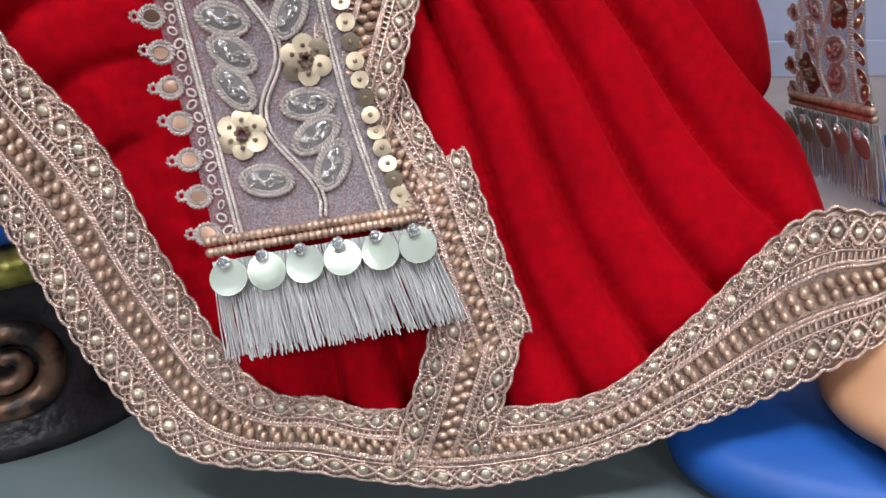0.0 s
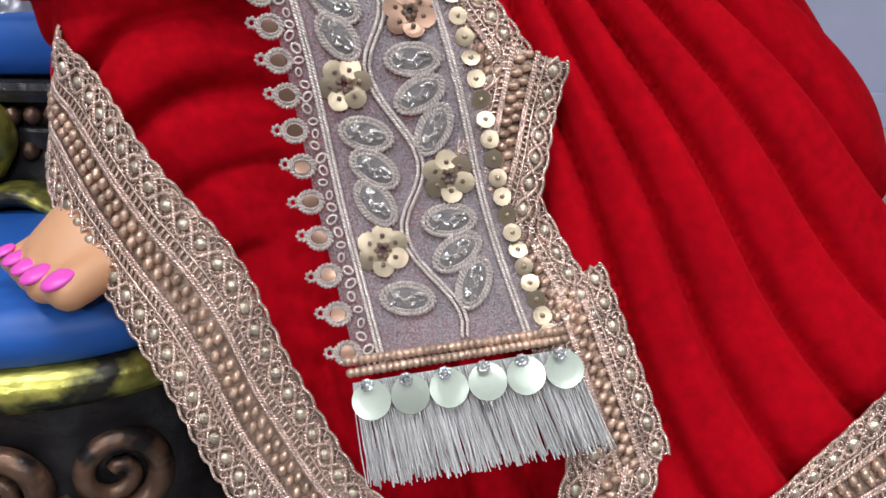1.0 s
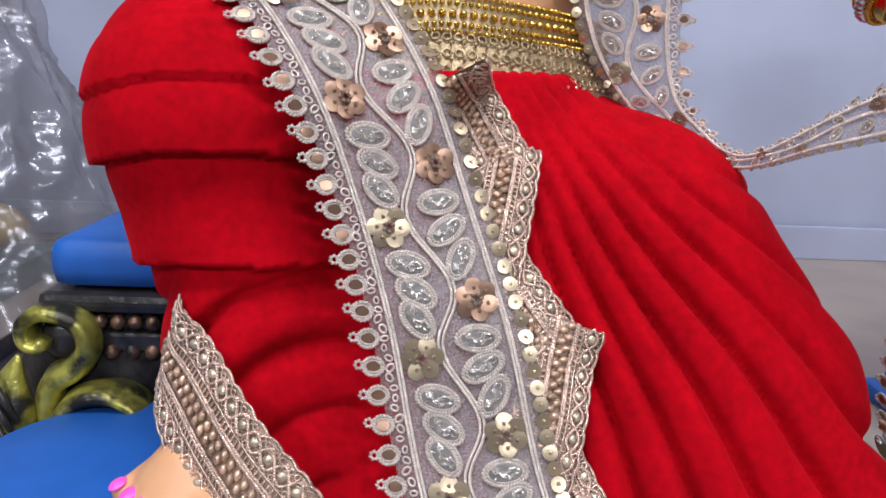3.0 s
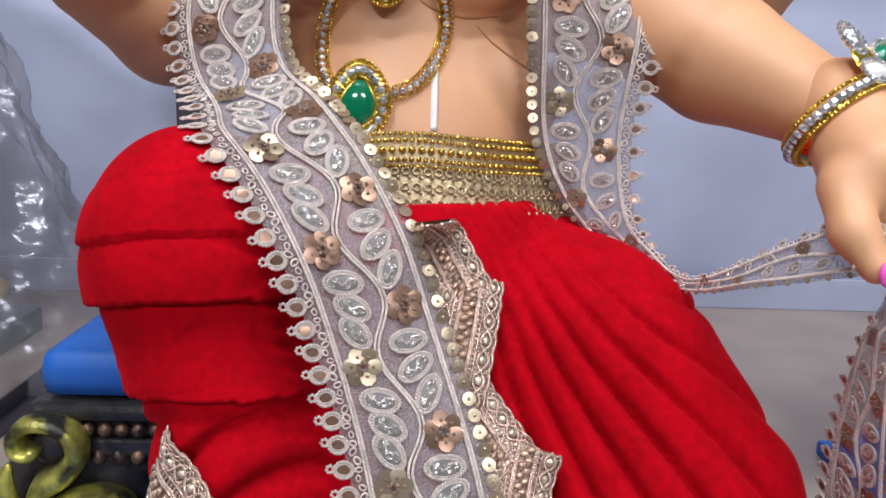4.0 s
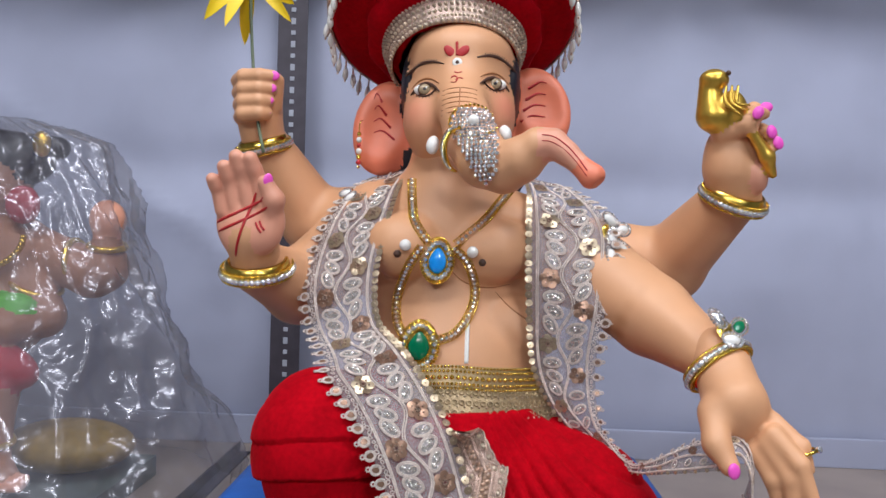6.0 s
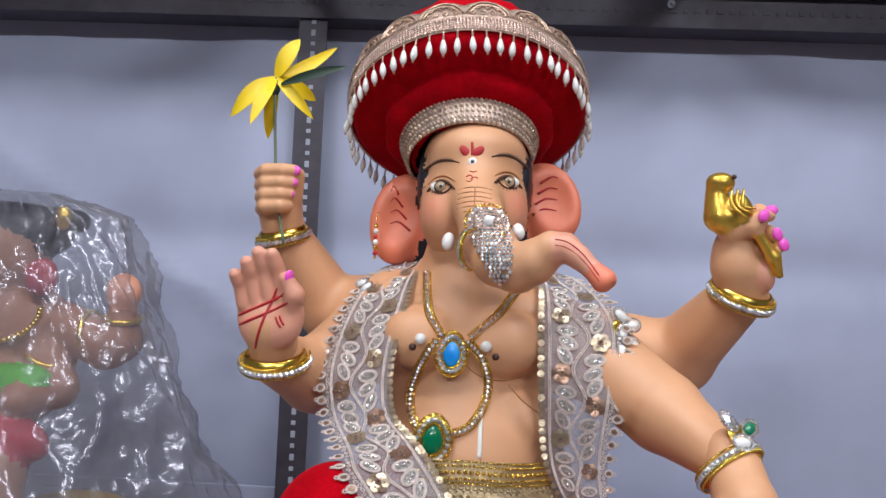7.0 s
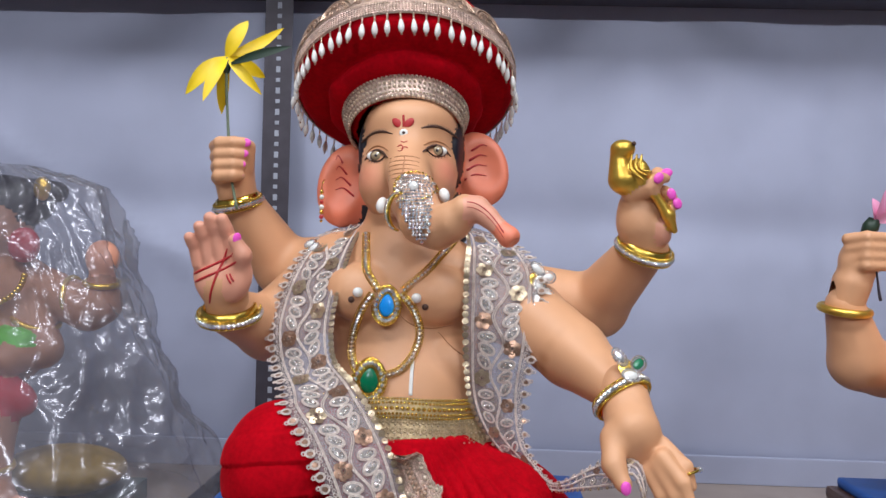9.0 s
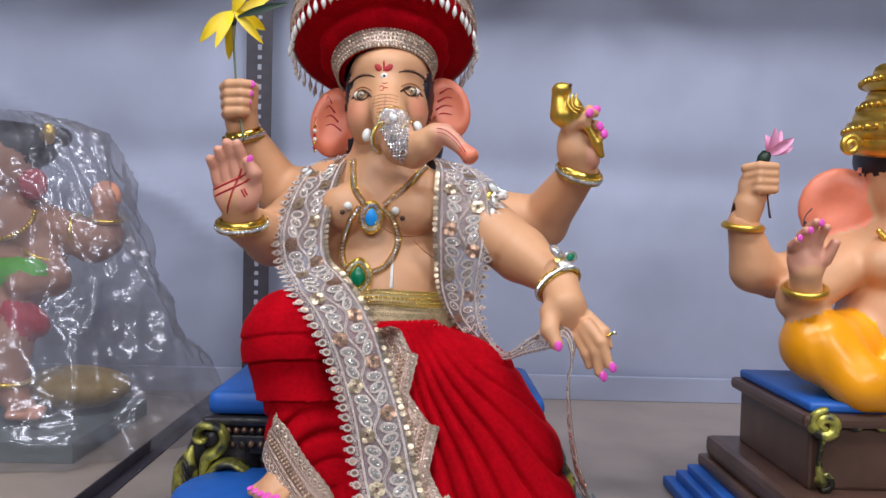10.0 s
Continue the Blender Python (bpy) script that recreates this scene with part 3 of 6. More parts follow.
def statue():
    acc = Acc()
    b = Solid((-0.29, 0.24, 0.10), (0.20, 0.56, 0.50), 0.0025)
    b.egg((-0.070, 0.425, 0.285), (0.080, 0.088, 0.075), k=0.02)
    b.egg((-0.076, 0.432, 0.375), (0.080, 0.066, 0.072), k=0.03)
    b.egg((-0.112, 0.379, 0.386), (0.033, 0.026, 0.0275), (0, 10, 8), k=0.003).egg((-0.044, 0.379, 0.384), (0.035, 0.026, 0.0280), (0, -10, -8), k=0.003)
    b.egg((-0.022, 0.392, 0.322), (0.036, 0.034, 0.026), (0, 30, 0), k=0.004)
    b.cone((-0.076, 0.43, 0.41), (-0.073, 0.425, 0.48), 0.046, 0.038, k=0.03)
    b.chain([((-0.14, 0.435, 0.405), 0.038), ((-0.205, 0.405, 0.348), 0.031)], k=0.02)
    b.chain([((-0.205, 0.405, 0.348), 0.031), ((-0.226, 0.355, 0.366), 0.022)], k=0.008)
    b.chain([((-0.14, 0.455, 0.405), 0.036), ((-0.208, 0.47, 0.405), 0.031)], k=0.015)
    b.chain([((-0.208, 0.468, 0.408), 0.031), ((-0.247, 0.435, 0.475), 0.020)], k=0.006)
    b.chain([((-0.005, 0.425, 0.392), 0.040), ((0.046, 0.385, 0.367), 0.0345)], k=0.02)
    b.chain([((0.048, 0.383, 0.366), 0.034), ((0.083, 0.350, 0.339), 0.0315), ((0.115, 0.297, 0.315), 0.0180)], k=0.004)
    b.chain([((0.0, 0.46, 0.385), 0.038), ((0.118, 0.445, 0.375), 0.032)], k=0.015)
    b.chain([((0.118, 0.445, 0.377), 0.032), ((0.150, 0.375, 0.435), 0.021)], k=0.008)
    add_solid(acc, b)
    # head, trunk and ears
    h = Solid((-0.19, 0.225, 0.405), (0.06, 0.53, 0.60), 0.0022)
    h.egg((-0.0725, 0.435, 0.520), (0.0475, 0.062, 0.068), k=0.02)
    h.egg((-0.0725, 0.422, 0.552), (0.043, 0.049, 0.026), k=0.015)
    h.egg((-0.098, 0.395, 0.489), (0.020, 0.024, 0.024), k=0.022).egg((-0.047, 0.395, 0.493), (0.020, 0.024, 0.024), k=0.022)
    h.cone((-0.073, 0.43, 0.44), (-0.073, 0.425, 0.50), 0.034, 0.036, k=0.02)
    h.chain([((-0.071, 0.392, 0.530), 0.018), ((-0.069, 0.365, 0.498), 0.0200)], k=0.012)
    h.chain([((-0.069, 0.365, 0.498), 0.0200), ((-0.061, 0.338, 0.470), 0.0205), ((-0.051, 0.314, 0.4515), 0.0200), ((-0.038, 0.300, 0.4460), 0.0186),
             ((-0.026, 0.291, 0.4510), 0.0163), ((-0.015, 0.284, 0.4600), 0.0128)], k=0.002)
    h.chain([((-0.015, 0.284, 0.4600), 0.0128), ((-0.006, 0.279, 0.4610), 0.0106), ((0.003, 0.275, 0.4545), 0.0086), ((0.012, 0.271, 0.4460), 0.0070)], PA, 0.002)
    h.chain([((0.012, 0.271, 0.4460), 0.0070), ((0.0195, 0.268, 0.4390), 0.0092)], EA, 0.002)
    h.egg((-0.140, 0.452, 0.492), (0.030, 0.014, 0.044), (0, 12, 18), EA, 0.008)
    h.egg((-0.142, 0.428, 0.492), (0.025, 0.017, 0.039), (0, 12, 18), EA, 0.005, True)
    h.egg((-0.004, 0.452, 0.512), (0.031, 0.014, 0.040), (0, -22, -18), EA, 0.008)
    h.egg((0.002, 0.428, 0.515), (0.026, 0.017, 0.035), (0, -22, -18), EA, 0.005, True)
    for s in (-1, 1):
        h.egg((-0.0725 + 0.0445 * s, 0.444, 0.526), (0.0085, 0.040, 0.034), slot=HA, k=0.0015)
    h.egg((-0.10, 0.475, 0.47), (0.04, 0.03, 0.05), slot=HA, k=0.01).egg((-0.05, 0.475, 0.47), (0.045, 0.03, 0.05), slot=HA, k=0.01)
    h.egg((0.0262, 0.2640, 0.4310), (0.0060, 0.0062, 0.0060), (0, 40, 0), EA, 0.002, True)
    hv, hf = add_solid(acc, h)
    from mathutils.bvhtree import BVHTree
    tree = BVHTree.FromPolygons([tuple(x) for x in hv], [tuple(x) for x in hf.tolist()])
    btree = BVHTree.FromPolygons([tuple(x) for x in acc.v[0]], [f for f in acc.f[:len(acc.f) - len(hf)]])

    def on(x, z, lift=0.0004, t=tree):
        hit = t.ray_cast(Vector((x, 0.1, z)), Vector((0, 1, 0)))
        return V(*hit[0]) - V(0, lift, 0) if hit[0] is not None else V(x, 0.37, z)

    # eyes, brows, marks
    for x, z, s in ((-0.1005, 0.514, -1), (-0.0435, 0.520, 1)):
        p = on(x, z, -0.0012)
        acc.add(BALL, at(p, (1, 0, 0.05 * s), (0, -1, 0.1), (0.0092, 0.0052, 0.0040)), WH)
        acc.add(BALL, at(p + V(0, -0.0022, 0.0002), (1, 0, 0), (0, -1, 0.1), (0.0062, 0.0054, 0.0027)), BR)
        acc.add(BALL, at(p + V(0, -0.0030, 0.0002), (1, 0, 0), (0, -1, 0.1), (0.0051, 0.0046, 0.0024)), IR)
        acc.add(BALL, at(p + V(0, -0.0044, 0.0002), (1, 0, 0), (0, -1, 0.1), (0.0019, 0.0019, 0.0013)), HA)
        # white bead painted in as the eye's glint
        acc.add(TINY, at(p + V(0.0014, -0.0056, 0.0016), (1, 0, 0), (0, -1, 0), 0.0009), WH)
        stroke(acc, [on(x + 0.0102 * q, z + 0.0058 * (1 - q * q) - 0.0004, 0.0018) for q in (-1.2, -0.6, 0, 0.6, 1.2)], [0.0006, 0.0015, 0.0018, 0.0016, 0.0007], BR, 0.8)
        stroke(acc, [on(x + 0.0098 * q, z - 0.0054 * (1 - q * q), 0.0008) for q in (-1, -0.5, 0, 0.5, 1)], 0.0008, BR)
        stroke(acc, [on(x + 0.0120 * q, z + 0.0100 * (1 - 0.6 * q * q), 0.0003) for q in (-1, -0.5, 0, 0.5, 1)], [0.0004, 0.0010, 0.0012, 0.0010, 0.0004], CR)
        for k in range(8):
            q = -0.9 + 1.8 * k / 7
            stroke(acc, [on(x + 0.0098 * q, z - 0.0054 * (1 - q * q), 0.0004), on(x + 0.0112 * q, z - 0.0054 * (1 - q * q) - 0.0022, 0.0003)], [0.0005, 0.0002], BR)
        brow = [(x + s * 0.002 + 0.0170 * q, z + 0.0185 + 0.0050 * (1 - q * q) - 0.002 * s * q) for q in (-1, -0.5, 0, 0.5, 1)]
        stroke(acc, [on(a, c, 0.0004) for a, c in brow], [0.0006, 0.0012, 0.0014, 0.0013, 0.0008] if s > 0 else [0.0008, 0.0013, 0.0014, 0.0012, 0.0006], BR)
        for k in range(14):
            q = (-0.85 + 1.5 * k / 13) * -s
            a, c = x + s * 0.002 + 0.0170 * q, z + 0.0185 + 0.0050 * (1 - q * q) - 0.002 * s * q
            stroke(acc, [on(a, c - 0.0012, 0.0004), on(a + 0.0006 * s, c + 0.0024, 0.0004)], [0.0006, 0.0002], BR)
    for s in (-1, 1):
        acc.add(BALL, at(on(-0.0755 + 0.0055 * s, 0.5445), (1, 0, 0.9 * s), (0, -1, 0), (0.0058, 0.0036, 0.0007)), MK)
    stroke(acc, [on(-0.0755, 0.552), on(-0.0752, 0.546), on(-0.075, 0.541)], 0.0012, MK)
    acc.add(BALL, at(on(-0.0745, 0.5350), (1, 0, 0), (0, -1, 0), (0.0040, 0.0036, 0.0006)), WH)
    acc.add(BALL, at(on(-0.0745, 0.5350, 0.0008), (1, 0, 0), (0, -1, 0), (0.0016, 0.0016, 0.0006)), BR)
    stroke(acc, [on(-0.0765 + 0.0028 * math.cos(a), 0.5195 + 0.0030 * math.sin(a)) for a in np.linspace(2.6, -2.4, 9)], 0.0006, MK)
    stroke(acc, [on(-0.0720 + 0.0030 * math.cos(a), 0.5185 + 0.0022 * math.sin(a)) for a in np.linspace(3.1, 0.6, 6)], 0.0006, MK)
    stroke(acc, [on(-0.0735 + 0.003 * q, 0.5255 + 0.001 * q * q) for q in (-1, 0, 1)], 0.0005, MK)
    for k in range(6):
        z = 0.5095 - 0.0042 * k
        stroke(acc, [on(-0.0715 + 0.0135 * q, z + 0.0016 * (1 - q * q), 0.0002) for q in (-1, -0.5, 0, 0.5, 1)], 0.0005, CR)
    stroke(acc, [on(-0.0712, 0.511 - 0.004 * k, 0.0003) for k in range(6)], 0.0006, CR)
    # lines down the trunk's end and inside the ears
    for q, r in ((0.0, 0.0005), (0.004, 0.0003)):
        stroke(acc, [on(-0.014 + 0.0058 * k, 0.4660 - 0.00095 * k * k - q, 0.0001) for k in range(6)], r, MK)
    for k in range(4):
        stroke(acc, [on(-0.131 - 0.004 * k, 0.485 + 0.011 * k - 0.004), on(-0.142 - 0.002 * k, 0.489 + 0.011 * k), on(-0.150, 0.487 + 0.010 * k)], [0.0012, 0.0009, 0.0004], MK)
        stroke(acc, [on(-0.018 + 0.002 * k, 0.500 + 0.010 * k), on(-0.008 + 0.002 * k, 0.506 + 0.010 * k), on(0.004, 0.505 + 0.010 * k)], [0.0012, 0.0009, 0.0004], MK)
    # tusks
    acc.add(BALL, at((-0.0915, 0.357, 0.467), (0.15, 0.25, 1), (0, -1, 0.2), (0.0078, 0.0052, 0.0052)), WH)
    acc.add(BALL, at((-0.0350, 0.353, 0.477), (-0.3, 0.25, 1), (0, -1, 0.2), (0.0070, 0.0048, 0.0050)), WH)
    # chest marks
    for x, z in ((-0.1165, 0.381), (-0.0495, 0.376)):
        acc.add(BALL, at(on(x, z, 0, btree), (1, 0, 0), (0, -1, 0), (0.0031, 0.0031, 0.0024)), BR)
    stroke(acc, [on(-0.060, 0.335 - 0.009 * k, 0.0003, btree) for k in range(5)], [0.0022] * 5, WH, 0.3)
    # shade of the belly roll and under-breast fold, drawn as brown strokes
    for line in (((-0.038, 0.352), (-0.027, 0.341), (-0.012, 0.331), (0.000, 0.326)), ((-0.078, 0.372), (-0.064, 0.3600), (-0.046, 0.3555), (-0.026, 0.3580))):
        stroke(acc, [on(x, z, 0.0000, btree) for x, z in spline([(a, c, 0) for a, c in line], 12)[:, :2]], [0.0003, 0.0007, 0.0009, 0.0008, 0.0004], CR)
    # raised palm hand
    p = Solid((-0.275, 0.295, 0.345), (-0.185, 0.385, 0.475), 0.0014)
    p.cone((-0.227, 0.353, 0.364), (-0.228, 0.340, 0.392), 0.019, 0.020, SK, 0.008)
    p.egg((-0.2285, 0.334, 0.404), (0.0255, 0.0125, 0.027), (-8, -6, 0), PA, 0.010)
    p.egg((-0.212, 0.325, 0.396), (0.012, 0.010, 0.018), (0, 22, 0), PA, 0.006)
    for (bx, bz), (tx, tz), r in (((-0.2475, 0.410), (-0.2525, 0.439), 0.0058), ((-0.2375, 0.413), (-0.2440, 0.449), 0.0064), ((-0.227, 0.415), (-0.2350, 0.457), 0.0068), ((-0.216, 0.413), (-0.2245, 0.456), 0.0066)):
        p.chain([((bx, 0.328, bz), r * 1.0), (((bx + tx) / 2, 0.325, (bz + tz) / 2), r * 0.93), ((bx * 0.25 + tx * 0.75, 0.3215, bz * 0.25 + tz * 0.75 - r * 0.5), r * 0.93), ((tx, 0.318, tz - r), r * 0.82)], PA, 0.0008)
    p.chain([((-0.209, 0.325, 0.405), 0.0085), ((-0.2055, 0.317, 0.419), 0.0075), ((-0.2115, 0.314, 0.431), 0.0060)], PA, 0.004)
    pv, pf = add_solid(acc, p)
    pt = BVHTree.FromPolygons([tuple(x) for x in pv], [tuple(x) for x in pf.tolist()])
    for line in (((-0.2515, 0.401), (-0.236, 0.408), (-0.212, 0.420)), ((-0.2500, 0.394), (-0.234, 0.401), (-0.209, 0.413)), ((-0.220, 0.424), (-0.227, 0.405), (-0.236, 0.376)), ((-0.219, 0.402), (-0.217, 0.398), (-0.214, 0.394)), ((-0.216, 0.403), (-0.214, 0.399), (-0.2115, 0.396))):
        (a0, b0), (a1, b1), (a2, b2) = line
        dense = [(a0 + (a1 - a0) * q, b0 + (b1 - b0) * q) if q <= 1 else (a1 + (a2 - a1) * (q - 1), b1 + (b2 - b1) * (q - 1)) for q in np.linspace(0, 2, 13)]
        stroke(acc, [on(x, z, 0.0004, pt) for x, z in dense], [0.0006] + [0.0011] * 11 + [0.0006], MK)
    nail(acc, (-0.2085, 0.3105, 0.433), (0.1, 0, 1), (0.7, -0.7, 0.2), 0.0040)
    # closed fist
    q = Solid((-0.29, 0.36, 0.44), (-0.20, 0.47, 0.56), 0.0014)
    q.cone((-0.247, 0.436, 0.470), (-0.250, 0.428, 0.495), 0.019, 0.020, SK, 0.006)
    q.egg((-0.250, 0.425, 0.510), (0.020, 0.017, 0.024), slot=SK, k=0.006)
    for k in range(4):
        z = 0.5265 - 0.0105 * k
        q.chain([((-0.267 + 0.001 * k, 0.418, z - 0.001), 0.0066), ((-0.257, 0.403, z), 0.0068), ((-0.243, 0.400, z + 0.0004), 0.0064), ((-0.2335 - 0.0015 * k, 0.405, z + 0.001), 0.0058)], SK, 0.0016)
    q.chain([((-0.236, 0.42, 0.505), 0.008), ((-0.232, 0.413, 0.525), 0.007)], SK, 0.003)
    add_solid(acc, q)
    for k in range(4):
        nail(acc, (-0.2315 - 0.0018 * k, 0.4015, 0.5275 - 0.0105 * k), (1, 0.2, 0), (0.45, -0.9, 0), 0.0042 - 0.0004 * k)
    # hand with the golden figure
    g = Solid((0.095, 0.31, 0.415), (0.19, 0.41, 0.55), 0.0014)
    g.cone((0.150, 0.374, 0.433), (0.143, 0.366, 0.455), 0.019, 0.021, SK, 0.006)
    g.egg((0.141, 0.362, 0.468), (0.0195, 0.016, 0.024), (0, 8, 0), SK, 0.006)
    g.egg((0.158, 0.357, 0.450), (0.010, 0.012, 0.014), (0, -20, 0), PA, 0.005)
    g.chain([((0.132, 0.352, 0.482), 0.009), ((0.146, 0.342, 0.487), 0.0075), ((0.152, 0.338, 0.495), 0.006)], SK, 0.003)
    for k, (x, z) in enumerate(((0.158, 0.500), (0.164, 0.484), (0.168, 0.477))):
        g.chain([((0.150, 0.365, 0.484 - 0.006 * k), 0.0062), ((x - 0.004, 0.352, z), 0.0060), ((x, 0.343, z - 0.004), 0.0052)], SK, 0.002)
    g.chain([((0.121, 0.350, 0.494), 0.0110), ((0.120, 0.350, 0.514), 0.0088)], GP, 0.005)
    g.egg((0.126, 0.349, 0.494), (0.0140, 0.012, 0.0135), (0, -20, 0), GP, 0.003).egg((0.137, 0.343, 0.500), (0.0085, 0.009, 0.0135), (0, -20, 0), GP, 0.0015)
    g.egg((0.122, 0.348, 0.521), (0.0112, 0.010, 0.0085), slot=GP, k=0.002)
    g.chain([((0.150, 0.340, 0.480), 0.004), ((0.162, 0.342, 0.463), 0.0055), ((0.168, 0.345, 0.450), 0.003)], GP, 0.003)
    add_solid(acc, g)
    for k in range(3):
        stroke(acc, [(0.128 + 0.004 * k, 0.3375 - 0.001 * k, 0.515), (0.127 + 0.004 * k, 0.334, 0.502), (0.138 + 0.003 * k, 0.332, 0.492 + 0.004 * k)], [0.0008, 0.0018, 0.0006], GP)
    acc.add(TINY, at((0.130, 0.340, 0.525), (1, 0, 0), (0, -1, 0), 0.0022), BR)
    for x, y, z, d in ((0.150, 0.3315, 0.4945, (0.6, 0, 1)), (0.159, 0.3405, 0.500, (1, 0, 0.2)), (0.163, 0.338, 0.4815, (0.3, 0, -1)), (0.1685, 0.339, 0.4735, (0.4, 0, -1))):
        nail(acc, (x, y, z), d, (0.1, -1, 0.1), 0.0042)
    # lowered hand that holds the scarf
    r = Solid((0.075, 0.195, 0.205), (0.19, 0.325, 0.345), 0.0015)
    r.cone((0.117, 0.297, 0.322), (0.119, 0.275, 0.300), 0.019, 0.020, SK, 0.008)
    r.egg((0.122, 0.266, 0.286), (0.0205, 0.0145, 0.026), (30, -22, 0), SK, 0.010)
    r.chain([((0.104, 0.262, 0.288), 0.0105), ((0.102, 0.248, 0.272), 0.0080), ((0.108, 0.240, 0.260), 0.0064)], SK, 0.006)
    for a, bq, c, rr in (((0.139, 0.252, 0.278), (0.151, 0.240, 0.263), (0.158, 0.236, 0.242), 0.0068), ((0.136, 0.254, 0.272), (0.147, 0.243, 0.253), (0.150, 0.241, 0.233), 0.0068), ((0.131, 0.258, 0.266), (0.139, 0.250, 0.250), (0.142, 0.250, 0.238), 0.0064), ((0.142, 0.262, 0.285), (0.156, 0.250, 0.272), (0.160, 0.248, 0.258), 0.006)):
        r.chain([(a, rr * 1.02), (bq, rr * 0.86), (c, rr * 0.68)], SK, 0.003)
    add_solid(acc, r)
    acc.v[-1] = acc.v[-1] + V(-0.001, 0, -0.002)
    for x, y, z, d in ((0.1075, 0.2335, 0.257, (0.2, 0, -1)), (0.1600, 0.2325, 0.238, (0.3, 0, -1)), (0.1525, 0.2365, 0.2285, (0.3, 0, -1))):
        nail(acc, (x, y, z), d, (0.2, -1, 0.2), 0.0042)
    # feet
    for cx, cy, cz, turn, n, fs in ((-0.158, 0.246, 0.1105, -0.60, 5, 0.80), (0.152, 0.205, 0.030, 0.5, 5, 1.0)):
        f = Solid((cx - 0.06, cy - 0.07, cz - 0.03), (cx + 0.07, cy + 0.09, cz + 0.06), 0.0016)
        d = V(math.sin(turn), -math.cos(turn), 0)
        w = V(math.cos(turn), math.sin(turn), 0)
        c = V(cx, cy, cz)
        f.cone(c + V(0, 0, 0.008 * fs), c + V(0.002 if cx < 0 else -0.02, 0.045, 0.022), 0.017 * fs, 0.018 * fs, SK, 0.01)
        f.egg(c + V(0, 0, 0.002), (0.026 * fs, 0.028 * fs, 0.013 * fs), (0, 0, math.degrees(turn)), SK, 0.008)
        for k in range(n):
            s = (k - 2) * 0.0108 * fs
            rr = (0.0058 + 0.0006 * k) * fs
            a = c + w * s + d * 0.012 * fs
            e = c + w * s * 1.08 + d * fs * (0.024 + 0.002 * k - (0.004 if k == 4 else 0)) - V(0, 0, 0.004 * fs)
            f.cone(a, e, rr * 1.05, rr, SK, 0.003)
        add_solid(acc, f)
        for k in range(n):
            s = (k - 2) * 0.0108 * fs
            e = c + w * s * 1.08 + d * fs * (0.0270 + 0.002 * k - (0.004 if k == 4 else 0)) + V(0, 0, 0.0014 * fs)
            nail(acc, e, d + V(0, 0, -0.35), d * 0.45 + V(0, 0, 1), (0.0037 + 0.0005 * k) * fs)
    return acc


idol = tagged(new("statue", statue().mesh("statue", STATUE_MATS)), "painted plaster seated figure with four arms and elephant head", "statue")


# ---- red velvet lower garment ----
HEM_X = [-0.17, -0.132, -0.111, -0.084, -0.044, 0.002, 0.04, 0.076, 0.111, 0.137, 0.17]
HEM_B = [0.11, 0.094, 0.041, 0.014, 0.009, 0.003, 0.011, 0.024, 0.039, 0.056, 0.07]


def tiers(z):
    """Overlapping tiers of cloth down the raised shin."""
    out = np.zeros_like(z)
    for top, low, a in ((0.276, 0.255, 0.0030), (0.255, 0.230, 0.0060), (0.230, 0.187, 0.0060)):
        out = np.where((z <= top) & (z > low), a * np.clip((top - z) / (top - low), 0, 1) ** 0.6, out)
    return out


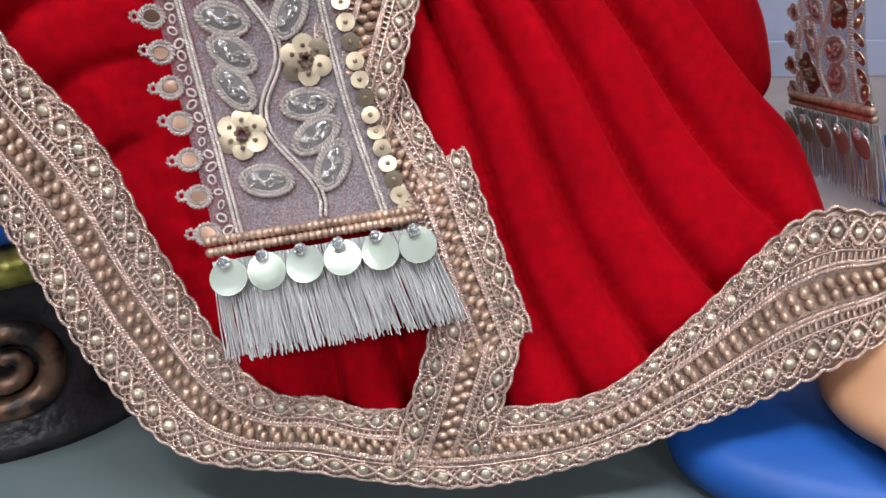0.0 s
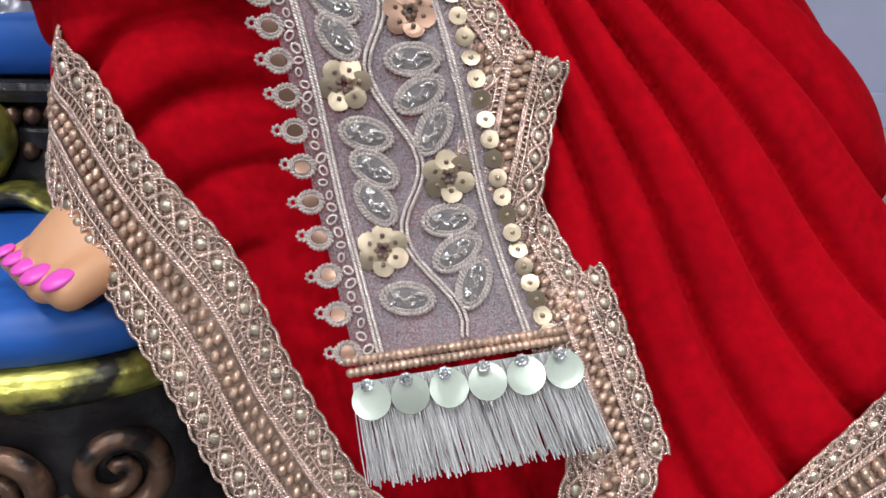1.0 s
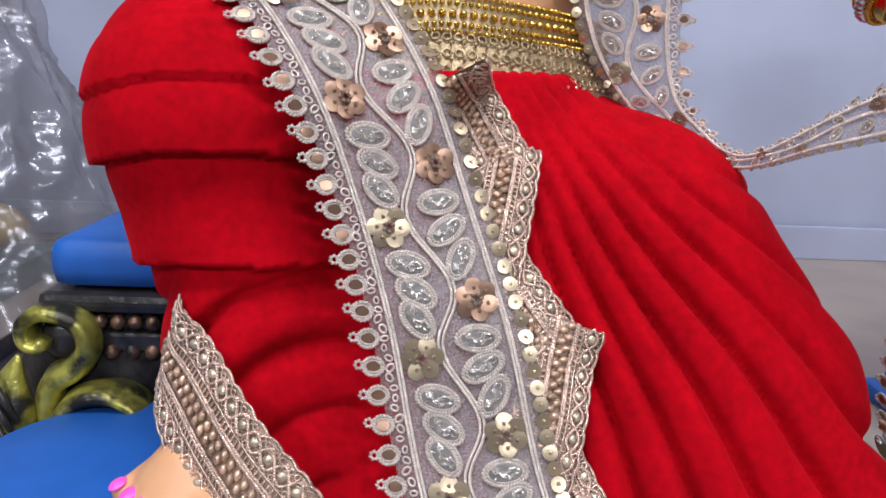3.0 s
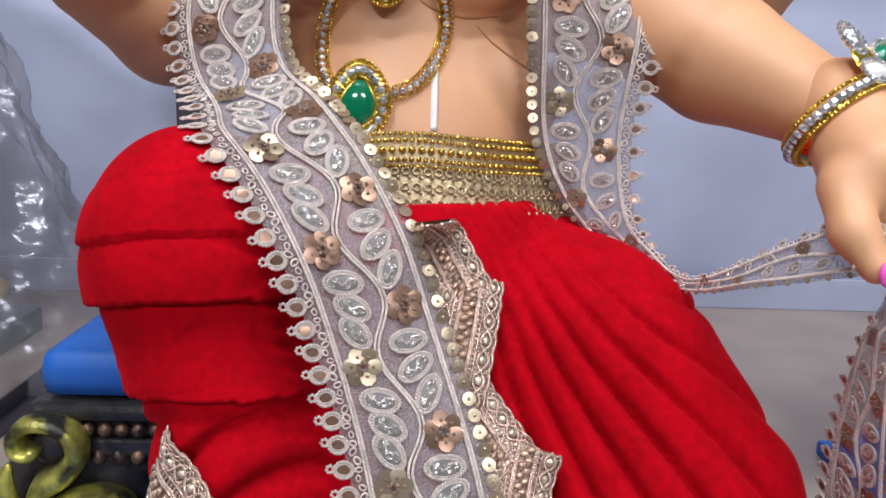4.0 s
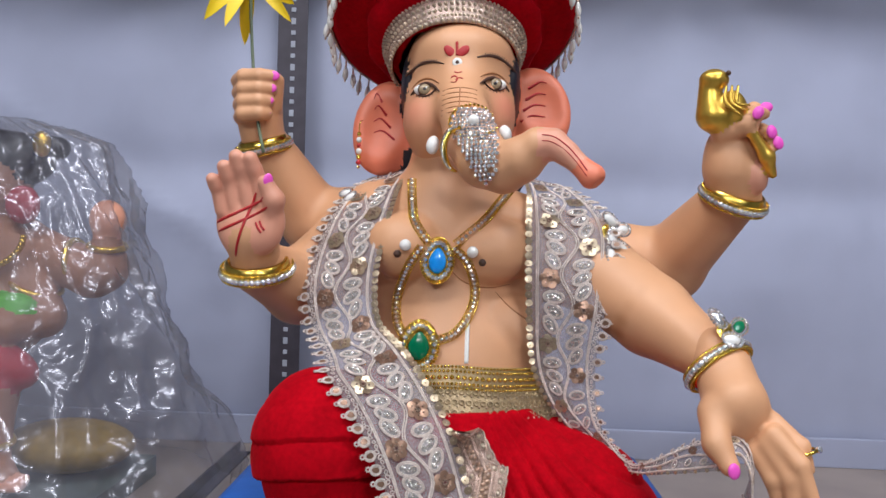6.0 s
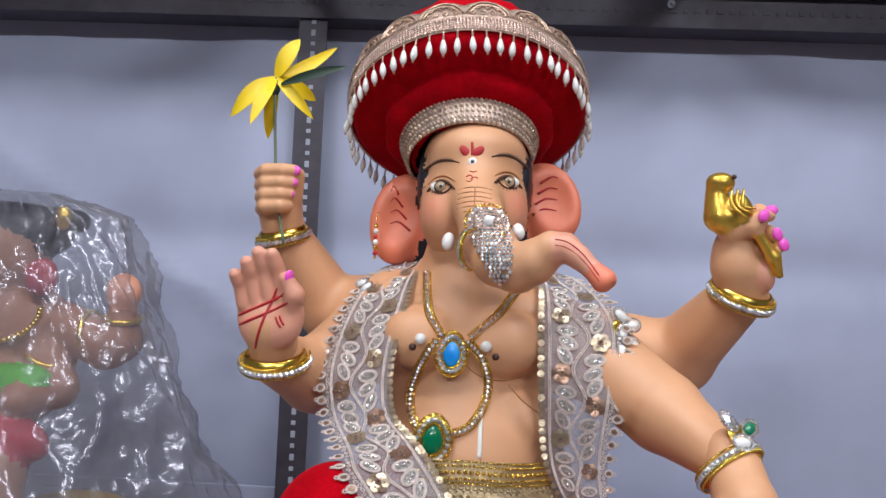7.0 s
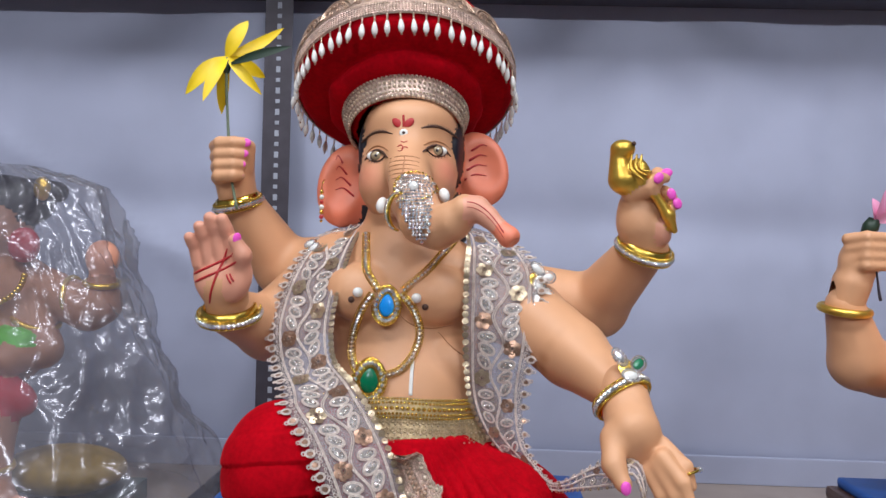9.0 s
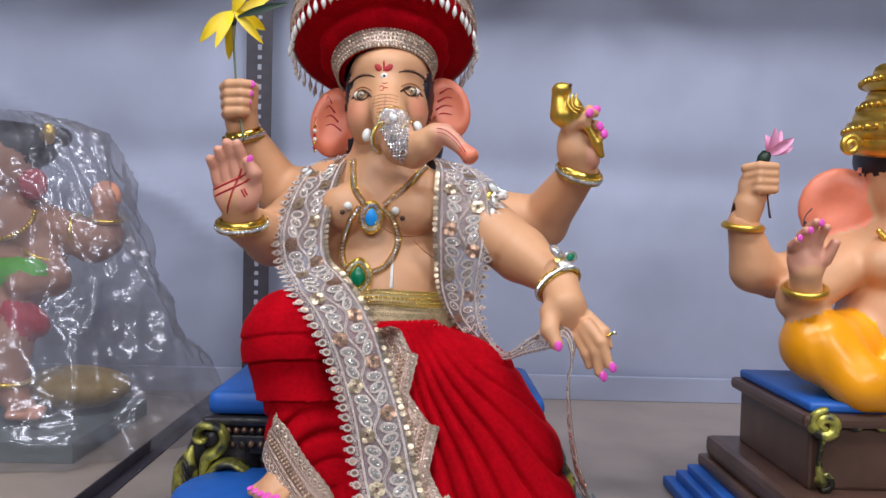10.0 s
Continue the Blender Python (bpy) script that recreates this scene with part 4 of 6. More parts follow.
def garment():
    s = Solid((-0.225, 0.165, -0.006), (0.185, 0.53, 0.33), 0.0017)
    s.egg((-0.163, 0.297, 0.254), (0.040, 0.044, 0.045), k=0.01)
    s.cone((-0.164, 0.297, 0.250), (-0.137, 0.287, 0.13), 0.039, 0.034, k=0.015)
    s.cone((-0.137, 0.287, 0.13), (-0.122, 0.272, 0.05), 0.034, 0.030, k=0.02)
    s.cone((-0.158, 0.30, 0.245), (-0.11, 0.42, 0.235), 0.040, 0.058, k=0.02)
    leg = s.d.copy()
    s.egg((-0.068, 0.425, 0.245), (0.086, 0.092, 0.070), k=0.02)
    s.cone((-0.035, 0.395, 0.218), (0.025, 0.350, 0.180), 0.057, 0.055, k=0.03)
    s.cone((0.025, 0.350, 0.180), (0.062, 0.318, 0.130), 0.055, 0.054, k=0.03)
    s.cone((0.062, 0.318, 0.130), (0.096, 0.275, 0.055), 0.054, 0.050, k=0.03)
    s.cone((-0.055, 0.350, 0.240), (-0.020, 0.272, 0.02), 0.046, 0.060, k=0.03)
    s.cone((-0.085, 0.330, 0.200), (-0.070, 0.265, 0.02), 0.044, 0.052, k=0.03)
    s.cone((0.020, 0.330, 0.190), (0.050, 0.270, 0.02), 0.050, 0.062, k=0.03)
    x = s.grid()[0]
    z = s.grid()[2]
    low = np.interp(x[:, 0, 0], HEM_X, HEM_B)[:, None, None] + 0.004
    s.d = np.maximum(s.d, (low - z).astype(np.float32))
    s.d = np.maximum(s.d, (z - np.where(x > -0.112, 0.266, 0.31)).astype(np.float32))
    acc = Acc()
    v, f = add_solid(acc, s, 4)
    x, y, z = v.T
    # pleats that fan out from the waist knot, each lapping over the next
    dx, dz = x + 0.060, z - 0.300
    th = np.degrees(np.arctan2(-dz, dx))
    r = np.sqrt(dx * dx + dz * dz)
    q = (th / 5.9 + 0.35 * np.sin(th / 13.0) + 2.2 * r + 0.10 * np.sin(r * 45)) % 1.0
    lap = (1 - np.exp(-(q / 0.16) ** 1.3)) * (1 - np.exp(-((1 - q) / 0.08) ** 1.3)) * (1 - 0.45 * q)
    push = 0.0135 * np.clip((r - 0.02) / 0.12, 0, 1) * np.clip((th - 24) / 26, 0.15, 1) * np.clip((100 - th) / 12, 0, 1) * np.clip((0.42 - y) / 0.05, 0, 1) * (lap - 0.42)
    # tiers and sagging gathers on the raised leg
    cell = tuple(np.clip(np.rint((v - s.lo) / s.h).astype(int), 0, s.n - 1).T)
    onleg = np.clip(1 - (leg[cell] - s.d[cell]) / 0.02, 0, 1) * (x < -0.075) * np.clip((0.42 - y) / 0.05, 0, 1)
    push += onleg * tiers(z - 0.10 * (x + 0.16) - 0.006 * np.cos((x + 0.165) * 40))
    sag = z * 36 + 140 * (x + 0.120) ** 2 - (x + 0.16) * 11 + 0.40 * np.sin(x * 41 + z * 23)
    q = sag % 1.0
    g = (1 - np.exp(-(q / 0.10) ** 1.3)) * (1 - np.exp(-((1 - q) / 0.25) ** 1.3)) * (0.75 + 0.35 * np.sin(sag * 1.9 + x * 20)) - 0.45
    push += onleg * 0.0080 * g * np.clip((0.200 - z) / 0.03, 0, 1) * np.clip((z - 0.05) / 0.05, 0, 1)
    g = np.abs(np.sin(np.pi * ((x + 0.4 * z) * 38))) ** 0.6 - 0.5
    push += 0.0060 * g * np.clip((0.12 - z) / 0.05, 0, 1) * np.clip((0.01 - x) / 0.02, 0, 1) * np.clip((x + 0.12) / 0.02, 0, 1)
    nf = np.cross(v[f[:, 2]] - v[f[:, 0]], v[f[:, 3]] - v[f[:, 1]])
    nv = np.zeros_like(v)
    for k in range(4):
        np.add.at(nv, f[:, k], nf)
    nv /= np.linalg.norm(nv, axis=1)[:, None] + 1e-12
    if (nv[:, 1] * (y - 0.36)).sum() < 0:
        nv = -nv
    v = v + nv * push[:, None]
    acc.v[-1] = v
    return acc, v, f


from mathutils.bvhtree import BVHTree

dhoti = thing("draped_garment", "red velvet draped garment with gold lace hem", "garment")
acc, dv, df = garment()
part("cloth", acc, VELVET, dhoti, "pleated red velvet cloth")
DT = BVHTree.FromPolygons([tuple(x) for x in dv], [tuple(x) for x in df.tolist()])


def front(x, z, lift, fallback=0.25):
    """The garment's face before (x, z), brought forward a little."""
    hit = DT.ray_cast(Vector((x, 0.0, z)), Vector((0, 1, 0)))
    return V(x, (hit[0][1] if hit[0] is not None else fallback) - lift, z)


# ---- scarf ----
LEFT = [((-0.15, 0.462, 0.448), (-0.112, 0.432, 0.455)), ((-0.168, 0.432, 0.434), (-0.118, 0.398, 0.436)), ((-0.184, 0.398, 0.402), (-0.122, 0.366, 0.408)), ((-0.193, 0.37, 0.357), (-0.128, 0.348, 0.364)),
        ((-0.1854, 0.354, 0.322), (-0.1234, 0.334, 0.33)), ((-0.166, 0.312, 0.304), (-0.102, 0.312, 0.312)), ((-0.143, 0.268, 0.284), (-0.083, 0.296, 0.29)), ((-0.123, 0.249, 0.256), (-0.064, 0.28, 0.258)),
        ((-0.11, 0.248, 0.225), (-0.051, 0.266, 0.223)), ((-0.096, 0.241, 0.18), (-0.032, 0.244, 0.172)), ((-0.085, 0.231, 0.13), (-0.020, 0.231, 0.126)), ((-0.0715, 0.208, 0.085), (-0.007, 0.214, 0.094))]
RIGHT = [((-0.030, 0.438, 0.455), (0.000, 0.462, 0.450)), ((-0.016, 0.405, 0.440), (0.030, 0.425, 0.438)), ((-0.018, 0.368, 0.403), (0.055, 0.366, 0.406)), ((-0.017, 0.352, 0.350), (0.050, 0.345, 0.352)),
         ((-0.011, 0.352, 0.297), (0.041, 0.340, 0.303)), ((0.006, 0.350, 0.265), (0.043, 0.334, 0.262)), ((0.030, 0.342, 0.242), (0.052, 0.328, 0.246)), ((0.062, 0.316, 0.228), (0.066, 0.310, 0.236)),
         ((0.080, 0.275, 0.240), (0.090, 0.272, 0.262)), ((0.107, 0.248, 0.252), (0.106, 0.258, 0.276))]
TAIL = [((0.098, 0.240, 0.254), (0.106, 0.258, 0.274)), ((0.112, 0.242, 0.264), (0.120, 0.258, 0.272)), ((0.120, 0.240, 0.248), (0.128, 0.258, 0.254)), ((0.120, 0.236, 0.215), (0.125, 0.272, 0.216)),
        ((0.125, 0.236, 0.175), (0.129, 0.286, 0.174)), ((0.133, 0.238, 0.140), (0.136, 0.298, 0.136)), ((0.142, 0.240, 0.118), (0.144, 0.304, 0.112))]


def leaf_motif():
    """An embroidered leaf: two wound cords round a glittering filling."""
    acc = Acc()
    rope(acc, loop_pts(1.0, 0.58), 0.085, True)
    rope(acc, loop_pts(0.83, 0.54), 0.075, True)
    a2 = Acc()
    a2.add(DISC, at((0, 0, 0.02), (1, 0, 0), (0, 0, 1), (0.78, 0.40, 0.6)), 1)
    rnd = random.Random(3)
    for k in range(22):
        x, y = rnd.uniform(-0.58, 0.58), rnd.uniform(-0.24, 0.24)
        a2.add(TINY, at((x, y, 0.06), (1, rnd.uniform(-1, 1), 0), (rnd.uniform(-0.5, 0.5), rnd.uniform(-0.5, 0.5), 1), (0.17, 0.07, 0.12)))
    return acc, a2


def flower_motif():
    acc, beads = Acc(), Acc()
    for k in range(6):
        a = math.pi * k / 3
        acc.add(DISC, at((0.62 * math.cos(a), 0.62 * math.sin(a), 0.02 * (k % 2)), (1, 0, 0), (0.20 * math.cos(a * 2), 0.22 * math.sin(a * 3 + k), 1), 0.42))
        beads.add(TINY, at((0.55 * math.cos(a), 0.55 * math.sin(a), 0.12), (1, 0, 0), (0, 0, 1), 0.10))
        beads.add(TINY, at((0.22 * math.cos(a + 0.5), 0.22 * math.sin(a + 0.5), 0.14), (1, 0, 0), (0, 0, 1), 0.12))
    return acc, beads


LEAF_A, LEAF_B = leaf_motif()
LEAF_ME, GLIT_ME = LEAF_A.mesh("leaf_motif", SILVERTHREAD), LEAF_B.mesh("glitter", [GLITTER, LEAFBED], False)
FL_A, FL_B = flower_motif()
FLOW_ME, FLOW_ME2, BEAD_ME = FL_A.mesh("flower_motif", SEQUIN, False), FL_A.mesh("flower_motif", ROSESEQ, False), FL_B.mesh("beads", ANTIQUE)
LOOP = Acc()
for R, sy, cx, r in ((1.0, 0.88, 0.0, 0.17), (0.80, 0.72, 0.0, 0.12), (0.36, 1.0, -1.42, 0.16)):
    rope(LOOP, loop_pts(R, sy, cx), r, True)
LOOP_ME, LOOPSEQ_ME = LOOP.mesh("edge_loop", SILVERTHREAD), Acc().add(DISC, pose(0, 0, 0.02)).mesh("loop_sequin", ROSESEQ, False)
SEQ_ME = Acc().add(DISC).add(TINY, pose(0, 0, 0.12) @ Matrix.Scale(0.28, 4)).mesh("edge_sequin", SEQUIN, False)


def piece(name, me, m, parent):
    ob = new(name, me)
    ob.parent = parent
    ob.matrix_local = Matrix(np.array(m).tolist())
    return ob


def dress(rib, owner, phase=0.0, motifs=True, end=0.0):
    """The scarf's net, cords, motifs and edges along one band."""
    nu = int(rib.long / 0.005)
    part("net", Acc().add(rib.sheet(nu, 7, -0.92, 0.92, None, 0.0004)), NET, owner, "sheer silver net")
    cords = Acc()
    n = int(rib.long / 0.004)
    stop = rib.long - end
    vine = lambda s: 0.16 * math.sin(2 * math.pi * (s - phase) / 0.050)
    for v0 in (-0.70, -0.66, 0.66, 0.70):
        rope(cords, rib.line(v0, 0.0009, n), 0.00058)
    for q in (-0.025, 0.025):
        rope(cords, rib.line(0.0, 0.0009, n, 0, stop, lambda s: vine(s) + q), 0.00058)
    # looped braid between the left cord and its edge
    k = int(rib.long / 0.0036)
    for i in range(k):
        cords.add(ring(0.0015, 0.0004, 8, 4, 0.7), rib.m(rib.long * (i + 0.5) / k, -0.79 + 0.02 * math.sin(i * 2.1), 1.0 + 0.15 * math.sin(i * 1.3), i * 1.9, 0.0008))
    part("cord_work", cords, SILVERTHREAD, owner, "silver couched cord vine and borders")
    i = 0
    s = phase % 0.050 - 0.05
    half = 0.032
    rnd = random.Random(5)
    while s < stop and motifs:
        for side, off in ((-1, 0.0), (1, 0.025)):
            for k in range(3):
                q = s + off + 0.006 + 0.0105 * k
                if 0.006 < q < stop - 0.006:
                    hw = min(1.0, max(0.3, rib.axes(q, 0)[3] / half))
                    lf = piece("leaf_motif", LEAF_ME, rib.m(q, side * 0.34 + vine(q) * 0.35, 0.0080 * hw, -side * (0.15 + 0.42 * k), 0.0011), owner)
                    tagged(piece("glitter", GLIT_ME, np.eye(4), lf), kind="stuff")
            q = s + off + 0.0415
            if 0.006 < q < stop - 0.006:
                mm = rib.m(q, side * 0.36 + vine(q) * 0.3, 0.0080 * min(1.0, max(0.3, rib.axes(q, 0)[3] / half)), rnd.uniform(0, 1), 0.0012)
                fl = piece("flower_motif", FLOW_ME2 if rnd.random() < 0.3 else FLOW_ME, mm, owner)
                tagged(piece("seed_bead", BEAD_ME, np.eye(4), fl), kind="stuff")
        s += 0.050
    n = int(rib.long / 0.0102)
    for i in range(n):
        q = rib.long * (i + 0.5) / n
        m = rib.m(q, -0.97, 0.0037 * min(1.0, max(0.4, rib.axes(q, 0)[3] / half)), rnd.uniform(-0.2, 0.2), 0.0006)
        lp = piece("edge_loop", LOOP_ME, m, owner)
        piece("loop_sequin", LOOPSEQ_ME, pose(0, 0, 0, rnd.uniform(-14, 14), rnd.uniform(-14, 14)) @ Matrix.Scale(0.62, 4), lp)
    n = int(rib.long / 0.0062)
    for i in range(n):
        q = rib.long * (i + 0.5) / n
        w, t, nn, _ = rib.axes(q, 0.86)
        tilt = nn + w * rnd.uniform(-0.5, 0.5) + t * rnd.uniform(-0.5, 0.5)
        piece("edge_sequin", SEQ_ME, at(rib.p(q, 0.87) + nn * 0.0010, w, tilt, 0.0029 * min(1.0, max(0.45, rib.axes(q, 0)[3] / half))), owner)


scarf = thing("scarf", "sheer silver net scarf with embroidered leaves and sequin flowers", "scarf")


def onto(rows, n, lift=0.004, most=0.035, top=0.33):
    """The rows laid before the garment wherever it would swell through them."""
    out = []
    for e in spline([[*l, *r] for l, r in rows], n):
        pair = []
        for p in (e[:3], e[3:]):
            q = front(p[0], p[2], lift, p[1] + 1)
            pair.append(V(p[0], max(p[1] - most, min(p[1], q[1])), p[2]) if p[2] < top else p)
        out.append(pair)
    y = np.array([[l[1], r[1]] for l, r in out])
    for _ in range(2):
        y[1:-1] = np.minimum(y[1:-1], 0.25 * y[:-2] + 0.5 * y[1:-1] + 0.25 * y[2:])
    return [(V(l[0], a, l[2]), V(r[0], b, r[2])) for (l, r), (a, b) in zip(out, y)]


front_band = Ribbon(onto(LEFT, 40), 220)
dress(front_band, scarf, 0.010, end=0.006)
side_band = Ribbon([(r, l) for l, r in RIGHT], 160)
dress(side_band, scarf, 0.030)
tail_band = Ribbon([(r, l) for l, r in TAIL], 120)
dress(tail_band, scarf, 0.020)
back = Ribbon([LEFT[0], ((-0.10, 0.495, 0.450), (-0.095, 0.475, 0.462)), ((-0.05, 0.495, 0.450), (-0.055, 0.475, 0.462)), (RIGHT[0][1], RIGHT[0][0])], 40)
part("neck_band", Acc().add(back.sheet(30, 4)), NET, scarf, "sheer net behind the neck")

# tasselled ends: bead row, coins and fringe
COIN_ME = Acc().add(disc(24, 0.03, 0.05)).mesh("coin", COIN, False)
CLUST = Acc()
for k in range(9):
    CLUST.add(TINY, at((0.6 * math.cos(k * 0.7), 0.6 * math.sin(k * 0.7), 0), (1, 0, 0), (0, 0, 1), 0.30))
CLUST_ME = CLUST.add(TINY, at((0, 0, 0.2), (1, 0, 0), (0, 0, 1), 0.35)).mesh("crystal_setting", CRYSTAL, False)


def tassel(band, seed, threads, coins):
    rnd = random.Random(seed)
    S1 = band.long
    w, t, n, hw = band.axes(S1, 0)
    row = Acc()
    for j in range(34):
        v0 = -0.98 + 1.96 * j / 33
        for q in (0, 1):
            row.add(SMALLBALL, band.m(S1 - 0.0030 + 0.0034 * q, v0, 0.0016, 0, 0.0016))
    tagged(part("beading", row, GOLDTHREAD, scarf, "row of gold beads"), kind="stuff")
    for j in range(coins):
        c = band.p(S1, -0.86 + 1.74 * j / (coins - 1)) + t * 0.0088 + n * 0.0045
        tip = n + w * rnd.uniform(-0.15, 0.15) + t * rnd.uniform(-0.3, 0.15)
        piece("coin", COIN_ME, at(c, w, tip, 0.0057), scarf)
        tagged(piece("crystal_setting", CLUST_ME, at(c - t * 0.0045 + n * 0.0012, w, n, 0.0024), scarf), kind="stuff")
    fr = Acc()
    for j in range(threads):
        v0 = -0.99 + 1.98 * (j + rnd.random()) / threads
        p = band.p(S1, v0) + t * 0.003 + n * rnd.uniform(-0.0005, 0.0018)
        ln = 0.0290 + rnd.uniform(-0.003, 0.0025)
        d = t + w * (0.10 * v0 + rnd.uniform(-0.06, 0.06)) + n * rnd.uniform(-0.02, 0.08)
        fr.add(tube([p, p + d * ln * 0.5 + w * rnd.uniform(-0.0008, 0.0008), p + d * ln], 0.00024, 3, 4, False))
    tagged(part("fringe", fr, FRINGE, scarf, "silver thread fringe"), kind="stuff")


tassel(front_band, 9, 560, 6)
tassel(tail_band, 11, 320, 5)


# ---- lace bands ----
def scallop(s, v, pitch=0.008, deep=0.07):
    return v * (1 + deep * abs(math.sin(math.pi * s / pitch)) * (abs(v) > 0.8))


BEADBOX = box(1, 1, 1, 0.28)


def lace(rib, owner, name="lace", label="gold brocade lace with bead row and braids"):
    nu = max(8, int(rib.long / 0.0016))
    ob = part(name, Acc().add(rib.sheet(nu, 15, -0.97, 0.97, scallop, 0.0006)), ANTIQUE, owner, label)
    br = Acc()
    n = max(6, int(rib.long / 0.003))
    for v0 in (-0.315, -0.255, 0.255, 0.315):
        rope(br, rib.line(v0, 0.0014, n), 0.00062)
    for v0 in (-0.475, 0.475):
        br.add(tube(rib.line(v0, 0.0010, n), 0.00042, 4, n, False))
    k = max(4, int(rib.long / 0.0021))
    for i in range(k):
        for side in (-1, 1):
            br.add(BEADBOX, rib.m(rib.long * (i + 0.5) / k, side * 0.39, (0.0030, 0.0008, 0.0007), 0.2 * side, 0.0008))
    part("braid", br, ROSETHREAD, ob, "rose gold plaited braid")
    bd = Acc()
    n = max(3, int(rib.long / 0.0042))
    for i in range(n):
        for q, side in ((0.25, -0.085), (0.75, 0.085)):
            bd.add(SMALLBALL, rib.m(rib.long * (i + q) / n, side, (0.0021, 0.00140, 0.0017), 0.30, 0.0012))
    tagged(part("beading", bd, GOLDTHREAD, ob, "row of woven gold beads"), kind="stuff")
    ed = Acc()
    n = max(3, int(rib.long / 0.0074))
    fine = max(24, int(rib.long / 0.0009))
    for side in (-1, 1):
        for turn in (0, math.pi):
            rope(ed, rib.line(side * 0.72, 0.0013, fine, 0, None, lambda s: 0.17 * math.sin(math.pi * s * n / rib.long + turn)), 0.00058)
        rope(ed, rib.line(side * 0.985, 0.0007, fine, 0, None, lambda s: side * 0.055 * abs(math.sin(math.pi * s * n / rib.long))), 0.00055)
    for i in range(n):
        for side in (-1, 1):
            q = rib.long * (i + 0.5) / n
            ed.add(SMALLBALL, rib.m(q, side * 0.72, (0.0020, 0.0022, 0.0013), 0.3, 0.0009), 1)
            for k in range(3):
                ed.add(ring(0.0011, 0.00036, 7, 4), rib.m(q + (k - 1) * rib.long / n / 3, side * (0.90 - 0.03 * (k == 1)), 1, 0, 0.0008))
                ed.add(ring(0.0010, 0.00034, 7, 4), rib.m(q + (k - 0.5) * rib.long / n / 3, side * 0.545, 1, 0, 0.0008))
    part("looped_edge", ed, [ROSETHREAD, PALEGOLD], ob, "looped scalloped edge with dots")
    return ob


HEM = [((-0.168, 0.335, 0.184), (-0.182, 0.330, 0.140)), ((-0.164, 0.285, 0.178), (-0.180, 0.270, 0.136)), ((-0.150, 0.250, 0.164), (-0.167, 0.241, 0.125)), ((-0.131, 0.230, 0.144), (-0.148, 0.224, 0.106)), ((-0.106, 0.222, 0.116), (-0.126, 0.207, 0.082)), ((-0.091, 0.218, 0.082), (-0.111, 0.203, 0.050)),
       ((-0.068, 0.214, 0.044), (-0.085, 0.198, 0.019)), ((-0.038, 0.211, 0.036), (-0.044, 0.197, 0.013)), ((-0.010, 0.210, 0.031), (0.002, 0.196, 0.007)), ((0.042, 0.212, 0.035), (0.040, 0.197, 0.014)),
       ((0.079, 0.214, 0.060), (0.078, 0.199, 0.028)), ((0.113, 0.218, 0.092), (0.113, 0.201, 0.044)), ((0.142, 0.224, 0.090), (0.140, 0.207, 0.056)), ((0.165, 0.245, 0.095), (0.170, 0.232, 0.062))]
lace(Ribbon(onto(HEM, 40), 200), dhoti, "hem_lace")
# gathered lace that falls in zigzags down the middle


def zig_lace(a, b, lift, half):
    """A short lace fall from a to b on the garment's face, folded over at its end."""
    a, b = V(*a), V(*b)
    d = (b - a) / np.linalg.norm(b - a)
    w = V(d[1], -d[0]) * half
    rows = []
    for q in np.linspace(0, 1, 5):
        c = a + (b - a) * q
        l, r = c - w, c + w
        rows.append((front(l[0], l[1], lift + 0.006 * math.sin(q * 3)), front(r[0], r[1], lift + 0.002 + 0.006 * math.sin(q * 3))))
    return Ribbon(rows, 40)


for k, (x0, z0, x1, z1, half) in enumerate(((-0.066, 0.264, -0.040, 0.220, 0.013), (-0.042, 0.238, -0.054, 0.182, 0.014), (-0.060, 0.207, -0.022, 0.158, 0.014), (-0.018, 0.174, -0.034, 0.112, 0.014), (-0.036, 0.142, 0.002, 0.082, 0.012), (-0.006, 0.106, 0.015, 0.052, 0.013), (0.012, 0.066, -0.004, 0.012, 0.014))):
    lace(zig_lace((x0, z0), (x1, z1), 0.005 + 0.003 * (k % 2), half), dhoti, "pleat_lace", "folded fall of gold brocade lace")


# ---- waist belt ----
belt = thing("waist_belt", "antique gold lace waist belt with beaded edge", "belt")


def belt_pt(a, z, lift=0.0):
    return V(-0.070 + (0.083 + lift) * math.sin(a), 0.425 - (0.090 + lift) * math.cos(a), z)


rows = [(belt_pt(a, 0.299 - 0.006 * abs(a), 0.004), belt_pt(a, 0.281 - 0.006 * abs(a), 0.010)) for a in np.linspace(-1.9, 1.9, 13)]
bb = Ribbon(rows, 90)
part("band", Acc().add(bb.sheet(110, 5)), DULLGOLD, belt, "gold braid band")
acc = Acc()
for v0, r in ((-0.85, 0.0012), (-0.5, 0.0014), (0.0, 0.0020), (0.5, 0.0014), (0.85, 0.0012)):
    n = int(bb.long / (2.3 * r))
    for i in range(n):
        acc.add(TINY, bb.m(bb.long * (i + 0.5) / n, v0, r, 0, 0.001))
tagged(part("beading", acc, GOLD, belt, "gold bead rows"), kind="stuff")
rows = [(belt_pt(a, 0.283 - 0.006 * abs(a), 0.009), belt_pt(a, 0.252 - 0.006 * abs(a), 0.026)) for a in np.linspace(-1.9, 1.9, 13)]
sk = Ribbon(rows, 90)
part("scalloped_lace", Acc().add(sk.sheet(130, 7, -1, 1, lambda s, v: v * (1 - (0.55 * (1 - abs(math.sin(math.pi * s / 0.034))) if v > 0 else 0)))), DULLGOLD, belt, "scalloped antique gold lace skirt")
acc = Acc()
n = int(sk.long / 0.0055)
